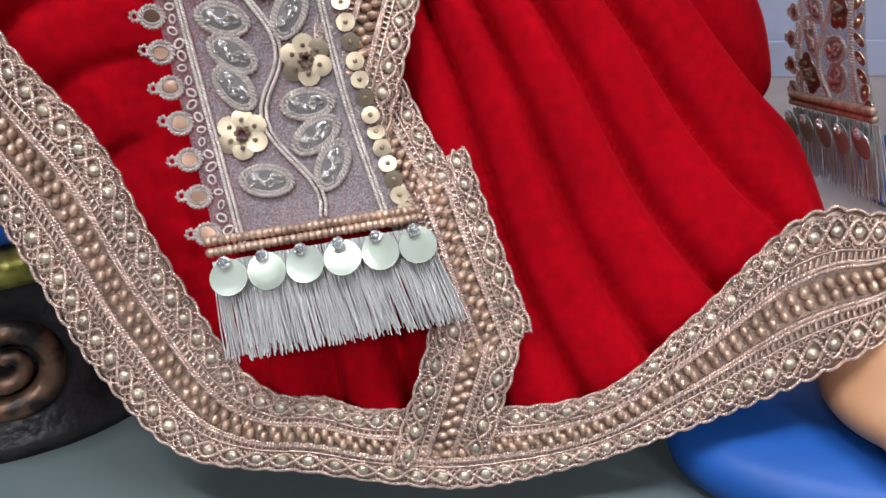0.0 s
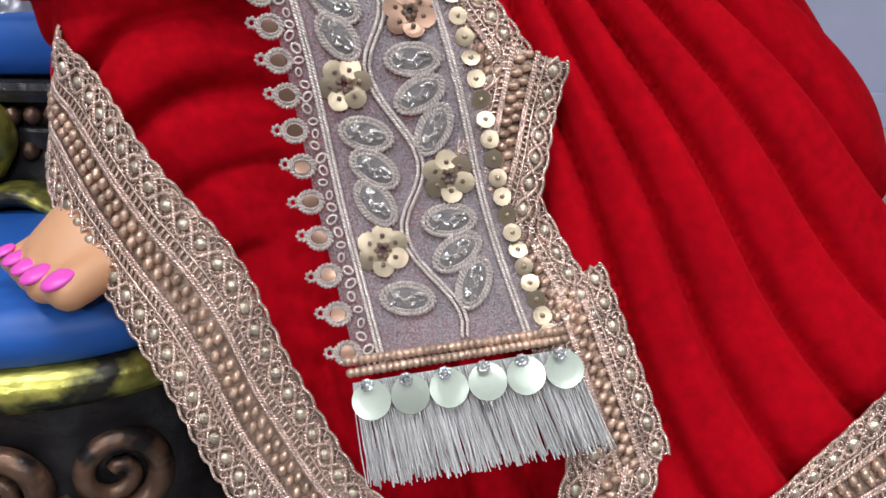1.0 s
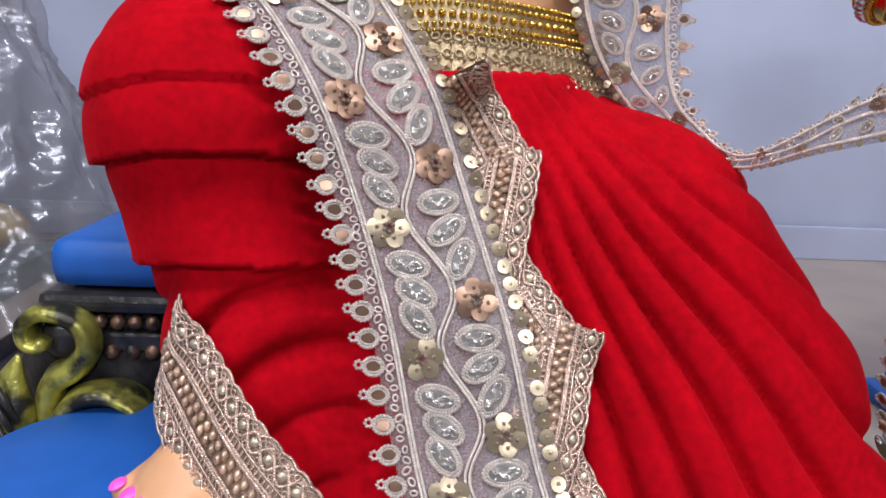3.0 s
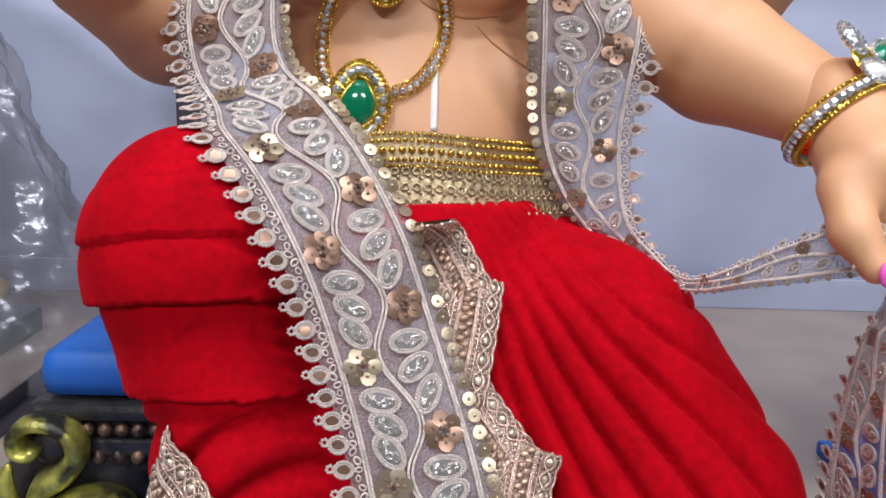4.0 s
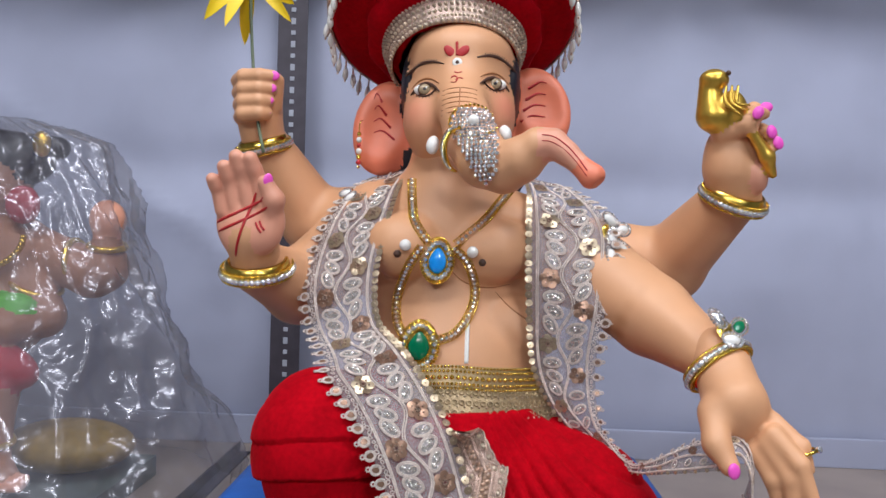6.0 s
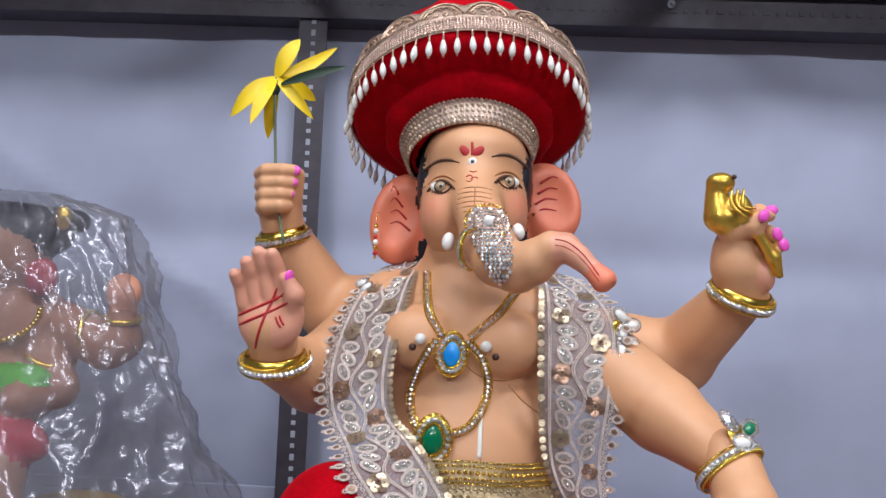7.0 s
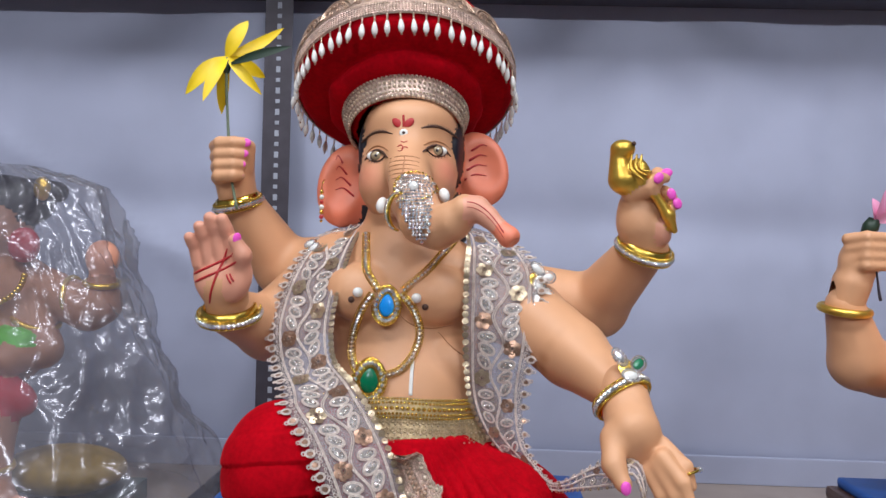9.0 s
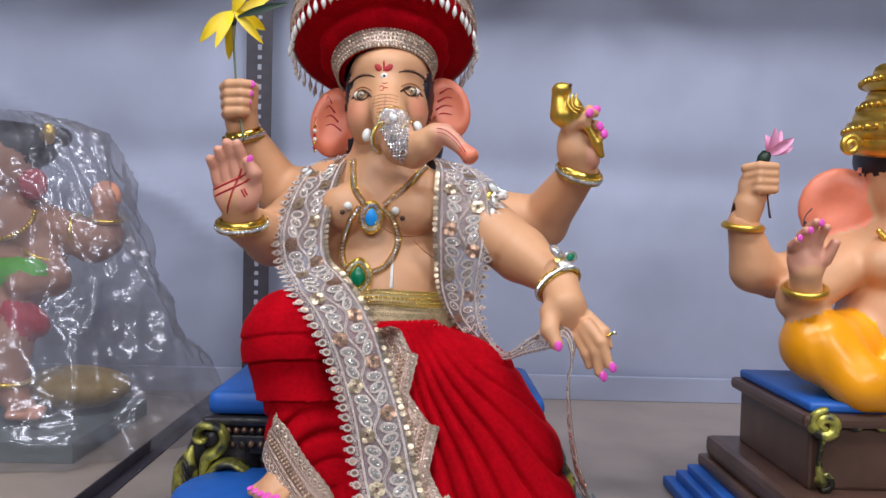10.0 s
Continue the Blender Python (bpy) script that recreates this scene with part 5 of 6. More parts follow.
for i in range(n):
    q = sk.long * (i + 0.5) / n
    edge = 1 - 0.45 * (1 - abs(math.sin(math.pi * q / 0.034)))
    for v0 in (-0.8, -0.35, 0.1, edge - 0.12):
        if v0 < edge:
            acc.add(ring(0.0019, 0.0006, 8, 4), sk.m(q, v0, 1, 0, 0.001)).add(TINY, sk.m(q + 0.002, v0 + 0.18, 0.0011, 0, 0.0016), 1)
part("thread_work", acc, [DULLGOLD, SEQUIN], belt, "wound gold thread rings and sequins")


# ---- velvet hat ----
hat = thing("hat", "round red velvet hat with gold lace and pearl drops", "hat")
HATM = Matrix.Translation((-0.078, 0.429, 0.544)) @ Euler((radians(-28), radians(-4), 0)).to_matrix().to_4x4() @ Matrix.Diagonal((0.98, 0.98, 0.95, 1))
fold = lambda a, r, z: 0.004 * noise.noise(Vector((math.cos(a) * 3, math.sin(a) * 3, z * 40))) + 0.002 * noise.noise(Vector((math.cos(a) * 9, math.sin(a) * 9, z * 90)))
prof = [(0.050, 0.004), (0.054, 0.005), (0.055, 0.010), (0.057, 0.020), (0.068, 0.0225), (0.077, 0.027), (0.080, 0.033), (0.078, 0.0385), (0.082, 0.0385), (0.090, 0.039), (0.102, 0.043), (0.109, 0.048), (0.1125, 0.055), (0.1130, 0.064), (0.110, 0.082), (0.102, 0.104), (0.088, 0.126), (0.068, 0.144), (0.045, 0.156), (0.020, 0.162), (0.001, 0.163)]
ip = spline(prof, 60)
part("crown", Acc().add(lathe([tuple(p) for p in ip], 96, fold), HATM), VELVET, hat, "flaring red velvet crown")


def around(r, z, a):
    return V(r * math.sin(a), -r * math.cos(a), z)


HB = np.array(HATM)


class HatRibbon(Ribbon):
    def axes(self, s, v):
        h = 0.002
        t = self.p(min(s + h, self.long), v) - self.p(max(s - h, 0), v)
        w = self.p(s, 1) - self.p(s, -1)
        n = np.cross(w, t)
        n /= np.linalg.norm(n) + 1e-12
        c = self.p(s, v) - HB[:3, 3]
        c[2] = 0
        if n @ c < 0:
            n = -n
        return w / np.linalg.norm(w), t / np.linalg.norm(t), n, np.linalg.norm(w) / 2


def hat_ribbon(r0, z0, r1, z1, n=41):
    rows = []
    for a in np.linspace(-math.pi, math.pi, n):
        l, r = around(r0, z0, a), around(r1, z1, a)
        rows.append((HB[:3, :3] @ l + HB[:3, 3], HB[:3, :3] @ r + HB[:3, 3]))
    return HatRibbon(rows, 160)


hb = hat_ribbon(0.0635, 0.0225, 0.0560, 0.0000)
ob = part("headband", Acc().add(hb.sheet(120, 5, thick=0.001, up=0.001)), ROSETHREAD, hat, "rose gold braided headband lace")
acc = Acc()
for v0, r in ((-0.9, 0.0018), (-0.45, 0.0022), (0.0, 0.0022), (0.45, 0.0016), (0.85, 0.0024)):
    n = int(hb.long / (2.1 * r))
    for i in range(n):
        acc.add(TINY, hb.m(hb.long * (i + 0.5) / n, v0, (r, r * 0.8, r * 0.8), 0.6, 0.0016))
tagged(part("beading", acc, PALEGOLD, ob, "rows of small silver gold beads"), kind="stuff")
rb = hat_ribbon(0.1150, 0.066, 0.1140, 0.053)
ob = part("rim_braid", Acc().add(rb.sheet(160, 5, thick=0.001, up=0.0006)), ROSETHREAD, hat, "rose gold braid round the rim")
acc = Acc()
for v0 in (-0.9, -0.5, -0.1, 0.3, 0.7):
    n = int(rb.long / 0.0028)
    for i in range(n):
        acc.add(TINY, rb.m(rb.long * (i + 0.5) / n, v0, (0.0012, 0.0017, 0.0009), 0.6 if v0 in (-0.9, -0.1, 0.7) else -0.6, 0.0014))
part("plait", acc, ROSETHREAD, ob, "plaited rose gold strands")
sc = hat_ribbon(0.1120, 0.089, 0.1155, 0.066)
K = 18
wv = lambda s, v: v if v > 0 else v * (0.42 + 0.70 * abs(math.sin(math.pi * K * s / sc.long)) ** 0.6)
ob = part("scalloped_lace", Acc().add(sc.sheet(320, 6, -1, 1, wv, 0.0008, 0.0012)), ANTIQUE, hat, "scalloped gold lace above the rim")
acc = Acc()
for i in range(K):
    q0 = sc.long * (i + 0.5) / K
    for rr, hh in ((0.0185, 0.0140), (0.0150, 0.0108)):
        acc.add(tube([sc.p(q0 + rr * math.cos(a), 0.75 - 1.55 * hh / 0.0135 * math.sin(a)) + sc.axes(q0, 0)[2] * 0.0024 for a in np.linspace(0.15, math.pi - 0.15, 9)], 0.0010, 4, 20, False))
    for k in range(7):
        acc.add(ring(0.0021, 0.0006, 8, 4), sc.m(q0 + (k - 3) * 0.0042, 0.45 - 0.65 * (k % 2) - 0.12 * (k == 3), 1, 0, 0.0024))
part("thread_work", acc, GOLDTHREAD, ob, "wound gold thread petals")
dropv = lathe([(0.0, 0.0), (0.0012, 0.0004), (0.0024, 0.004), (0.0030, 0.0075), (0.0025, 0.0105), (0.0012, 0.0125), (0.0, 0.0130)], 10)
dv2 = dropv[0].copy()
dv2[:, 2] = -dv2[:, 2] - 0.006
DROP_ME = Acc().add((dv2, [tuple(reversed(f)) for f in dropv[1]])).mesh("pearl_drop", PEARL)
CAPA = Acc()
for k in range(4):
    CAPA.add(TINY, pose(0, 0, -0.0008 - 0.0016 * k) @ Matrix.Scale(0.0010, 4))
CAP_ME = CAPA.add(TINY, pose(0, 0, -0.0198) @ Matrix.Scale(0.0012, 4)).mesh("drop_cap", GOLDTHREAD)
rnd = random.Random(4)
for i in range(60):
    a = 2 * math.pi * (i + 0.5) / 60
    p = HB[:3, :3] @ around(0.1150, 0.0525, a) + HB[:3, 3]
    m = Matrix.Translation(p) @ Euler((rnd.uniform(-0.12, 0.12), rnd.uniform(-0.12, 0.12), 0)).to_matrix().to_4x4()
    drop = piece("pearl_drop", DROP_ME, m, hat)
    cap = new("drop_cap", CAP_ME)
    cap.parent = drop


# ---- jewellery ----
ST = BVHTree.FromPolygons([v.co[:] for v in idol.data.vertices], [tuple(p.vertices) for p in idol.data.polygons])


def body(x, z, lift=0.003, y0=0.0):
    hit = ST.ray_cast(Vector((x, y0, z)), Vector((0, 1, 0)))
    return V(*hit[0]) - V(0, lift, 0) if hit[0] is not None else V(x, 0.37, z)


def stone_chain(owner, pts, r=0.0018, label="rhinestone chain edged with gold beads"):
    """A row of stones between two rows of gold beads."""
    L = length(pts)
    n = max(4, int(L / (2.1 * r)))
    p = spline(pts, n)
    t = np.gradient(p, axis=0)
    gold, st = Acc(), Acc()
    for i in range(n):
        side = np.cross(t[i], V(0, -1, 0.1))
        side /= np.linalg.norm(side) + 1e-9
        st.add(SMALLBALL, at(p[i] + V(0, -0.0020, 0), side, (0, -1, 0), r))
        for s in (-1, 1):
            for q in (0, 0.5):
                gold.add(TINY, at(p[i] + t[i] * q + side * s * r * 1.75, side, (0, -1, 0), r * 0.55))
        gold.add(TINY, at(p[i] + V(0, 0.0012, 0), side, (0, -1, 0), (r * 1.6, r * 1.1, r * 0.4)))
    tagged(part("gold_edge", gold, GOLD, owner, "gold bead edging"), kind="stuff")
    tagged(part("rhinestone", st, CRYSTAL, owner, label, False), kind="stuff")


def pendant(owner, name, c, up, sx, sy, gem, label, point=0.0):
    """A cut stone in rings of rhinestones and gold beads."""
    m = at(c, np.cross(up, V(0, -1, 0)) * -1, (0, -1, 0.12))
    gv = BALL[0] * V(sx, sy, sx * 0.45)
    gv[:, 0] *= 1 - point * np.clip(-gv[:, 1] / sy, 0, 1)
    back = part("setting", Acc().add((BALL[0] * V(sx * 1.85, sy * 1.75, 0.0016), BALL[1]), m), GOLD, owner, "gold setting plate")
    g = part(name, Acc().add((gv + V(0, 0, 0.0012), BALL[1]), m), gem, owner, label)
    st, gb = Acc(), Acc()
    for acc, k, rr, n in ((gb, 1.13, 0.0007, 44), (st, 1.45, 0.0023, 19), (gb, 1.85, 0.0011, 46)):
        for i in range(n):
            a = 2 * math.pi * i / n
            x, y = sx * k * math.cos(a), sy * (k * 0.94) * math.sin(a)
            if y < 0:
                x *= 1 - point * 0.55 * (-y / (sy * k))
            acc.add(SMALLBALL, m @ at((x, y, 0.0026), (1, 0, 0), (0, 0, 1), rr))
    tagged(part("rhinestone", st, CRYSTAL, owner, "ring of rhinestones", False), kind="stuff")
    tagged(part("gold_bead", gb, GOLD, owner, "rings of gold beads"), kind="stuff")


necklace = thing("necklace", "gold and rhinestone necklace with blue and green pendants", "necklace")
stone_chain(necklace, [body(-0.110, 0.442, 0.003, 0.34), body(-0.108, 0.422, 0.003, 0.33), body(-0.104, 0.407), body(-0.094, 0.392)])
stone_chain(necklace, [body(-0.026, 0.438, 0.003, 0.34), body(-0.037, 0.424, 0.003, 0.33), body(-0.050, 0.408), body(-0.069, 0.391)])
stone_chain(necklace, [body(-0.098, 0.386), body(-0.107, 0.372), body(-0.117, 0.347), body(-0.1165, 0.327), body(-0.108, 0.314)])
stone_chain(necklace, [body(-0.072, 0.386), body(-0.061, 0.375), body(-0.0545, 0.354), body(-0.0580, 0.336), body(-0.069, 0.321), body(-0.083, 0.315)])
pendant(necklace, "blue_gem", body(-0.085, 0.376, 0.005), V(0.06, 0, 1), 0.0072, 0.0105, BLUEGEM, "faceted blue stone", 0.3)
pendant(necklace, "green_gem", body(-0.0965, 0.311, 0.008), V(0.10, 0, 1), 0.0085, 0.0115, GREENGEM, "faceted green stone", 0.35)
for x, z in ((-0.110, 0.388), (-0.0575, 0.384)):
    part("pearl", Acc().add(BALL, at(body(x, z, 0.005), (1, 0, 0), (0, -1, 0), 0.0047)), PEARL, necklace, "white pearl")


def bangle(c, axis, r, group="bangles on the wrists"):
    ob = thing("bangle", "gold bangle with a row of rhinestones on a wrist", "bangle", group)
    m = at(c, np.cross(V(0.1, 1, 0.2), V(*axis)), axis)
    prof = [(r * 0.86, -0.003), (r, -0.0036), (r * 1.05, -0.001), (r * 1.0, 0.003), (r * 0.95, 0.007), (r * 0.86, 0.008), (r * 0.86, -0.003)]
    part("ring", Acc().add(lathe(prof, 48), m), GOLD, ob, "polished gold ring")
    st, gb = Acc(), Acc()
    n = 42
    for i in range(n):
        a = 2 * math.pi * i / n
        st.add(SMALLBALL, m @ at((r * 1.10 * math.cos(a), r * 1.10 * math.sin(a), -0.0008), (1, 0, 0), (0, 0, 1), 0.0024))
        for z in (-0.0046, 0.0030):
            for q in (0, 0.5):
                b = a + q * 2 * math.pi / n
                gb.add(TINY, m @ at((r * 1.085 * math.cos(b), r * 1.085 * math.sin(b), z), (1, 0, 0), (0, 0, 1), 0.0011))
    tagged(part("rhinestone", st, CRYSTAL, ob, "row of rhinestones", False), kind="stuff")
    tagged(part("gold_bead", gb, GOLD, ob, "gold bead edging"), kind="stuff")
    return ob


bangle((-0.2265, 0.351, 0.366), (-0.02, -0.35, 1), 0.0255)
bangle((-0.2475, 0.434, 0.471), (-0.22, -0.30, 1), 0.0225)
bangle((0.149, 0.3735, 0.433), (0.22, -0.42, 0.9), 0.0240)
bangle((0.1155, 0.293, 0.3115), (0.42, -0.55, -0.62), 0.0225)


finger = thing("finger_ring", "thin gold ring with a small stone on a finger", "ring")
part("band", Acc().add(ring(0.0068, 0.0011, 24, 6), at((0.1575, 0.2495, 0.2665), (1, 0.3, 0.3), (0.30, -0.15, -1))), GOLD, finger, "thin gold band")
part("stone", Acc().add(SMALLBALL, pose(0.1645, 0.2470, 0.2690) @ Matrix.Scale(0.0024, 4)), CRYSTAL, finger, "clear cut stone", False)


def brooch(c, face, drops, s=0.006, label="pearl and rhinestone brooch pinned on the arm"):
    ob = thing("brooch", label, "brooch")
    m = at(c, np.cross(V(0, 0.2, 1), V(*face)), face)
    st = Acc()
    for k, (x, y, a, material) in enumerate(drops):
        mm = m @ at((x, y, 0.001), (math.cos(a), math.sin(a), 0), (0, 0, 1))
        part("drop_stone", Acc().add(BALL, mm @ np.diag([s * 1.05, s * 0.66, s * 0.5, 1])), material, ob, "drop shaped stone")
        for i in range(18):
            b = 2 * math.pi * i / 18
            st.add(TINY, mm @ at((s * 1.28 * math.cos(b), s * 0.9 * math.sin(b), 0.0006), (1, 0, 0), (0, 0, 1), 0.0012))
    tagged(part("rhinestone", st, CRYSTAL, ob, "rims of rhinestones", False), kind="stuff")
    part("setting", Acc().add(BALL, m @ np.diag([s * 1.5, s * 1.5, 0.0012, 1])), GOLD, ob, "gold setting plate")


brooch((0.052, 0.366, 0.402), (0.45, -0.75, 0.35), ((0.0, 0.011, 2.5, PEARL), (0.011, 0.004, 0.3, PEARL), (0.0, -0.004, 1.2, PEARL), (0.008, -0.013, -0.6, PEARL), (-0.004, -0.020, 1.6, PEARL)), 0.0062)
brooch((-0.170, 0.424, 0.430), (-0.5, -0.6, 0.6), ((0.0, 0.0, 0.0, PEARL), (0.009, -0.006, 0.6, PEARL)), 0.0050)
brooch((0.1175, 0.282, 0.3365), (0.30, -0.75, 0.60), ((0.0, -0.006, 0.0, PEARL), (0.010, 0.005, 0.7, GREENGEM), (-0.006, 0.010, 2.0, CRYSTAL)), 0.0062, "pearl and dark green stone brooch above the bangle")
brooch((0.128, 0.385, 0.425), (-0.75, -0.65, 0.1), ((0.0, 0.0, 1.0, CRYSTAL), (0.003, -0.009, 1.2, CRYSTAL)), 0.0050, "small rhinestone brooch beside the bangle")

# trunk ornament
orn = thing("trunk_ornament", "silver rhinestone cascade with pearl and gold hook on the trunk", "ornament")
st = Acc()
rnd = random.Random(2)
for i in range(21):
    z = 0.4915 - 0.0029 * i
    half = 0.0175 * math.sqrt(max(0.05, 1 - ((0.480 - z) / 0.016) ** 2)) if z > 0.470 else max(0.0050, 0.0165 - (0.470 - z) * 0.30)
    mid = -0.0595 + max(0, 0.474 - z) * 0.26
    n = max(2, int(2 * half / 0.0029))
    for k in range(n):
        x = mid + half * (2 * (k + 0.5) / n - 1) + (0.0009 if i % 2 else -0.0009)
        if z < 0.443 and rnd.random() < 0.12:
            continue
        st.add(SMALLBALL, at(body(x, z, 0.0006 + 0.002 * (z < 0.47)), (1, rnd.uniform(-0.3, 0.3), 0), (rnd.uniform(-0.3, 0.3), -1, rnd.uniform(-0.3, 0.3)), 0.0017))
tagged(part("rhinestone", st, CRYSTAL, orn, "cascade of rhinestones", False), kind="stuff")
part("pearl", Acc().add(BALL, at(body(-0.0600, 0.4815, 0.0030), (1, 0, 0), (0, -1, 0), 0.0042)), PEARL, orn, "white centre pearl")
gb = Acc()
for i in range(36):
    a = 2 * math.pi * i / 36
    gb.add(TINY, at(body(-0.0600 + 0.0180 * math.cos(a), 0.4815 + 0.0140 * math.sin(a), 0.0008), (1, 0, 0), (0, -1, 0), 0.0014))
tagged(part("gold_bead", gb, GOLD, orn, "gold bead rim"), kind="stuff")
hook = [(-0.0700 + 0.0110 * math.cos(a), 0.312 + 0.004 * math.cos(a), 0.459 + 0.0160 * math.sin(a)) for a in np.linspace(1.5, 4.6, 12)]
part("hook", Acc().add(tube(hook, [0.0012, 0.0026, 0.0030, 0.0026, 0.0010], 8, 40)), GOLD, orn, "gold crescent hook")
gb = Acc()
for p in spline(hook, 22)[1:-2]:
    gb.add(TINY, at(p + V(-0.001, -0.0026, 0), (1, 0, 0), (0, -1, 0), 0.0011))
tagged(part("hook_stone", gb, CRYSTAL, orn, "small stones on the hook", False), kind="stuff")

ear = thing("earring", "hanging earring of pearl, gold and red beads", "earring")
part("wire", Acc().add(tube([(-0.1585, 0.430, 0.496), (-0.1605, 0.426, 0.490), (-0.1605, 0.4255, 0.456)], 0.0005, 5, 14)), GOLD, ear, "gold wire loop")
for k, (z, r, material) in enumerate(((0.483, 0.0021, GOLD), (0.478, 0.0026, PEARL), (0.473, 0.0020, MARK), (0.468, 0.0027, PEARL), (0.4628, 0.0024, GOLD), (0.458, 0.0024, MARK), (0.454, 0.0015, GOLD))):
    part("bead", Acc().add(SMALLBALL, pose(-0.1605, 0.4255, z) @ Matrix.Scale(r, 4)), material, ear)


# ---- artificial yellow flower ----
def petal(base, tip, width, bow, curl=0.25):
    """A pointed petal with a rounded back, a fold and a thickness."""
    base, tip = V(*base), V(*tip)
    d = tip - base
    side = np.cross(d, V(0.15, -1, 0.1))
    side /= np.linalg.norm(side)
    up = np.cross(side, d)
    up /= np.linalg.norm(up)
    v, f = [], []
    for s in (0, 1):
        for i in range(11):
            q = i / 10
            w = width * (math.sin(math.pi * min(1, q * 0.93 + 0.06)) ** 0.8) * (1 if q < 0.97 else 0.2)
            for j in range(5):
                r = j / 2 - 1
                v.append(base + d * q + side * r * w + up * (bow * math.sin(math.pi * q) + curl * w * r * r - s * 0.0004))
    for i in range(10):
        for j in range(4):
            a = i * 5 + j
            f += [(a, a + 1, a + 6, a + 5), (55 + a, 55 + a + 5, 55 + a + 6, 55 + a + 1)]
    return np.array(v), f


flower = thing("artificial_flower", "yellow fabric flower with a dark leaf in a closed fist", "flower")
C = (-0.256, 0.412, 0.613)
for tip, w, bow in (((-0.290, 0.395, 0.572), 0.0075, 0.010), ((-0.269, 0.385, 0.564), 0.0060, 0.006), ((-0.238, 0.420, 0.652), 0.0075, 0.006), ((-0.206, 0.435, 0.650), 0.0060, -0.008), ((-0.221, 0.415, 0.577), 0.0052, 0.006), ((-0.225, 0.440, 0.600), 0.0070, 0.004), ((-0.266, 0.430, 0.560), 0.006, 0.004)):
    part("petal", Acc().add(petal(C, tip, w, bow)), YELLOW, flower)
part("leaf", Acc().add(petal((-0.250, 0.408, 0.606), (-0.188, 0.398, 0.621), 0.0045, 0.003)), LEAFGREEN, flower, "dark green leaf")
part("stem", Acc().add(tube([C, (-0.255, 0.411, 0.58), (-0.2525, 0.412, 0.54), (-0.247, 0.405, 0.50), (-0.2385, 0.402, 0.462)], 0.0014, 7, 24)), STEMGREEN, flower, "wire stem")
part("calyx", Acc().add(BALL, pose(-0.256, 0.412, 0.604) @ Matrix.Diagonal((0.0042, 0.0042, 0.008, 1))), LEAFGREEN, flower, "dark green calyx")


# ---- carved throne ----
throne = thing("throne", "blackened carved throne with gold scrolls and blue cushions", "throne")
part("base_board", Acc().add(box(0.56, 0.45, 0.016, 0.002), pose(-0.06, 0.335, -0.012)), GREYBASE, throne, "grey painted base board", False)
part("seat_cushion", Acc().add(box(0.376, 0.19, 0.026, 0.010), pose(-0.073, 0.440, 0.1655)), BLUE, throne, "blue painted seat cushion")


def frieze(z, h, out, bevel=0.002):
    return box(0.372 + out, 0.186 + out, h, bevel), pose(-0.073, 0.440, z)


for z, h, out, bev in ((0.147, 0.010, 0.012, 0.004), (0.126, 0.010, 0.004, 0.002), (0.114, 0.014, -0.012, 0.002), (0.136, 0.012, -0.004, 0.002)):
    ob = part("moulding", Acc().add(*frieze(z, h, out, bev)), DARKWOOD, throne, "stepped black moulding", False)
bd = Acc()
for row, z, r, pitch, out in ((0, 0.1365, 0.0042, 0.0088, 0.001), (1, 0.1205, 0.0046, 0.0105, 0.0)):
    for i in range(int(0.37 / pitch)):
        bd.add(SMALLBALL, at((-0.258 + pitch * (i + 0.5), 0.346 - out, z), (1, 0, 0), (0, 0, 1), (r * 0.95, r, r)))
    for i in range(int(0.18 / pitch)):
        for x in (-0.2585 - out, 0.1125 + out):
            bd.add(SMALLBALL, at((x, 0.350 + pitch * (i + 0.5), z), (1, 0, 0), (0, 0, 1), r))
tagged(part("bead_moulding", bd, BRONZE, ob, "bronzed bead moulding"), kind="stuff")
part("body", Acc().add(box(0.33, 0.16, 0.115, 0.012), pose(-0.073, 0.440, 0.0525)), DARKWOOD, throne, "black carved body", False)


def spiral(c, r0, r1, a0, turns, u, w, n=40):
    c, u, w = V(*c), V(*u), V(*w)
    return [c + (r0 + (r1 - r0) * q) * (math.cos(a0 + 2 * math.pi * turns * q) * u + math.sin(a0 + 2 * math.pi * turns * q) * w) for q in np.linspace(0, 1, n)]


def band_scroll(pts, widths, deep, n=70):
    """A carved band that follows pts, widths across and deep from front to back, its back rim raised."""
    p = spline(pts, n)
    w = np.interp(np.linspace(0, 1, n), np.linspace(0, 1, len(widths)), widths)
    t = np.gradient(p, axis=0)
    t /= np.linalg.norm(t, axis=1)[:, None]
    side = np.cross(t, V(0, -1, 0))
    ring_of = ((-1, 0.2), (-0.6, -0.8), (0.1, -1), (0.8, -0.75), (1, 0.1), (0.5, 0.9), (-0.5, 0.9))
    v = [p[i] + side[i] * w[i] * a + V(0, deep * b, 0) for i in range(n) for a, b in ring_of]
    k = len(ring_of)
    f = [(i * k + j, i * k + (j + 1) % k, (i + 1) * k + (j + 1) % k, (i + 1) * k + j) for i in range(n - 1) for j in range(k)]
    return np.array(v), f + [tuple(reversed(range(k))), tuple((n - 1) * k + j for j in range(k))]


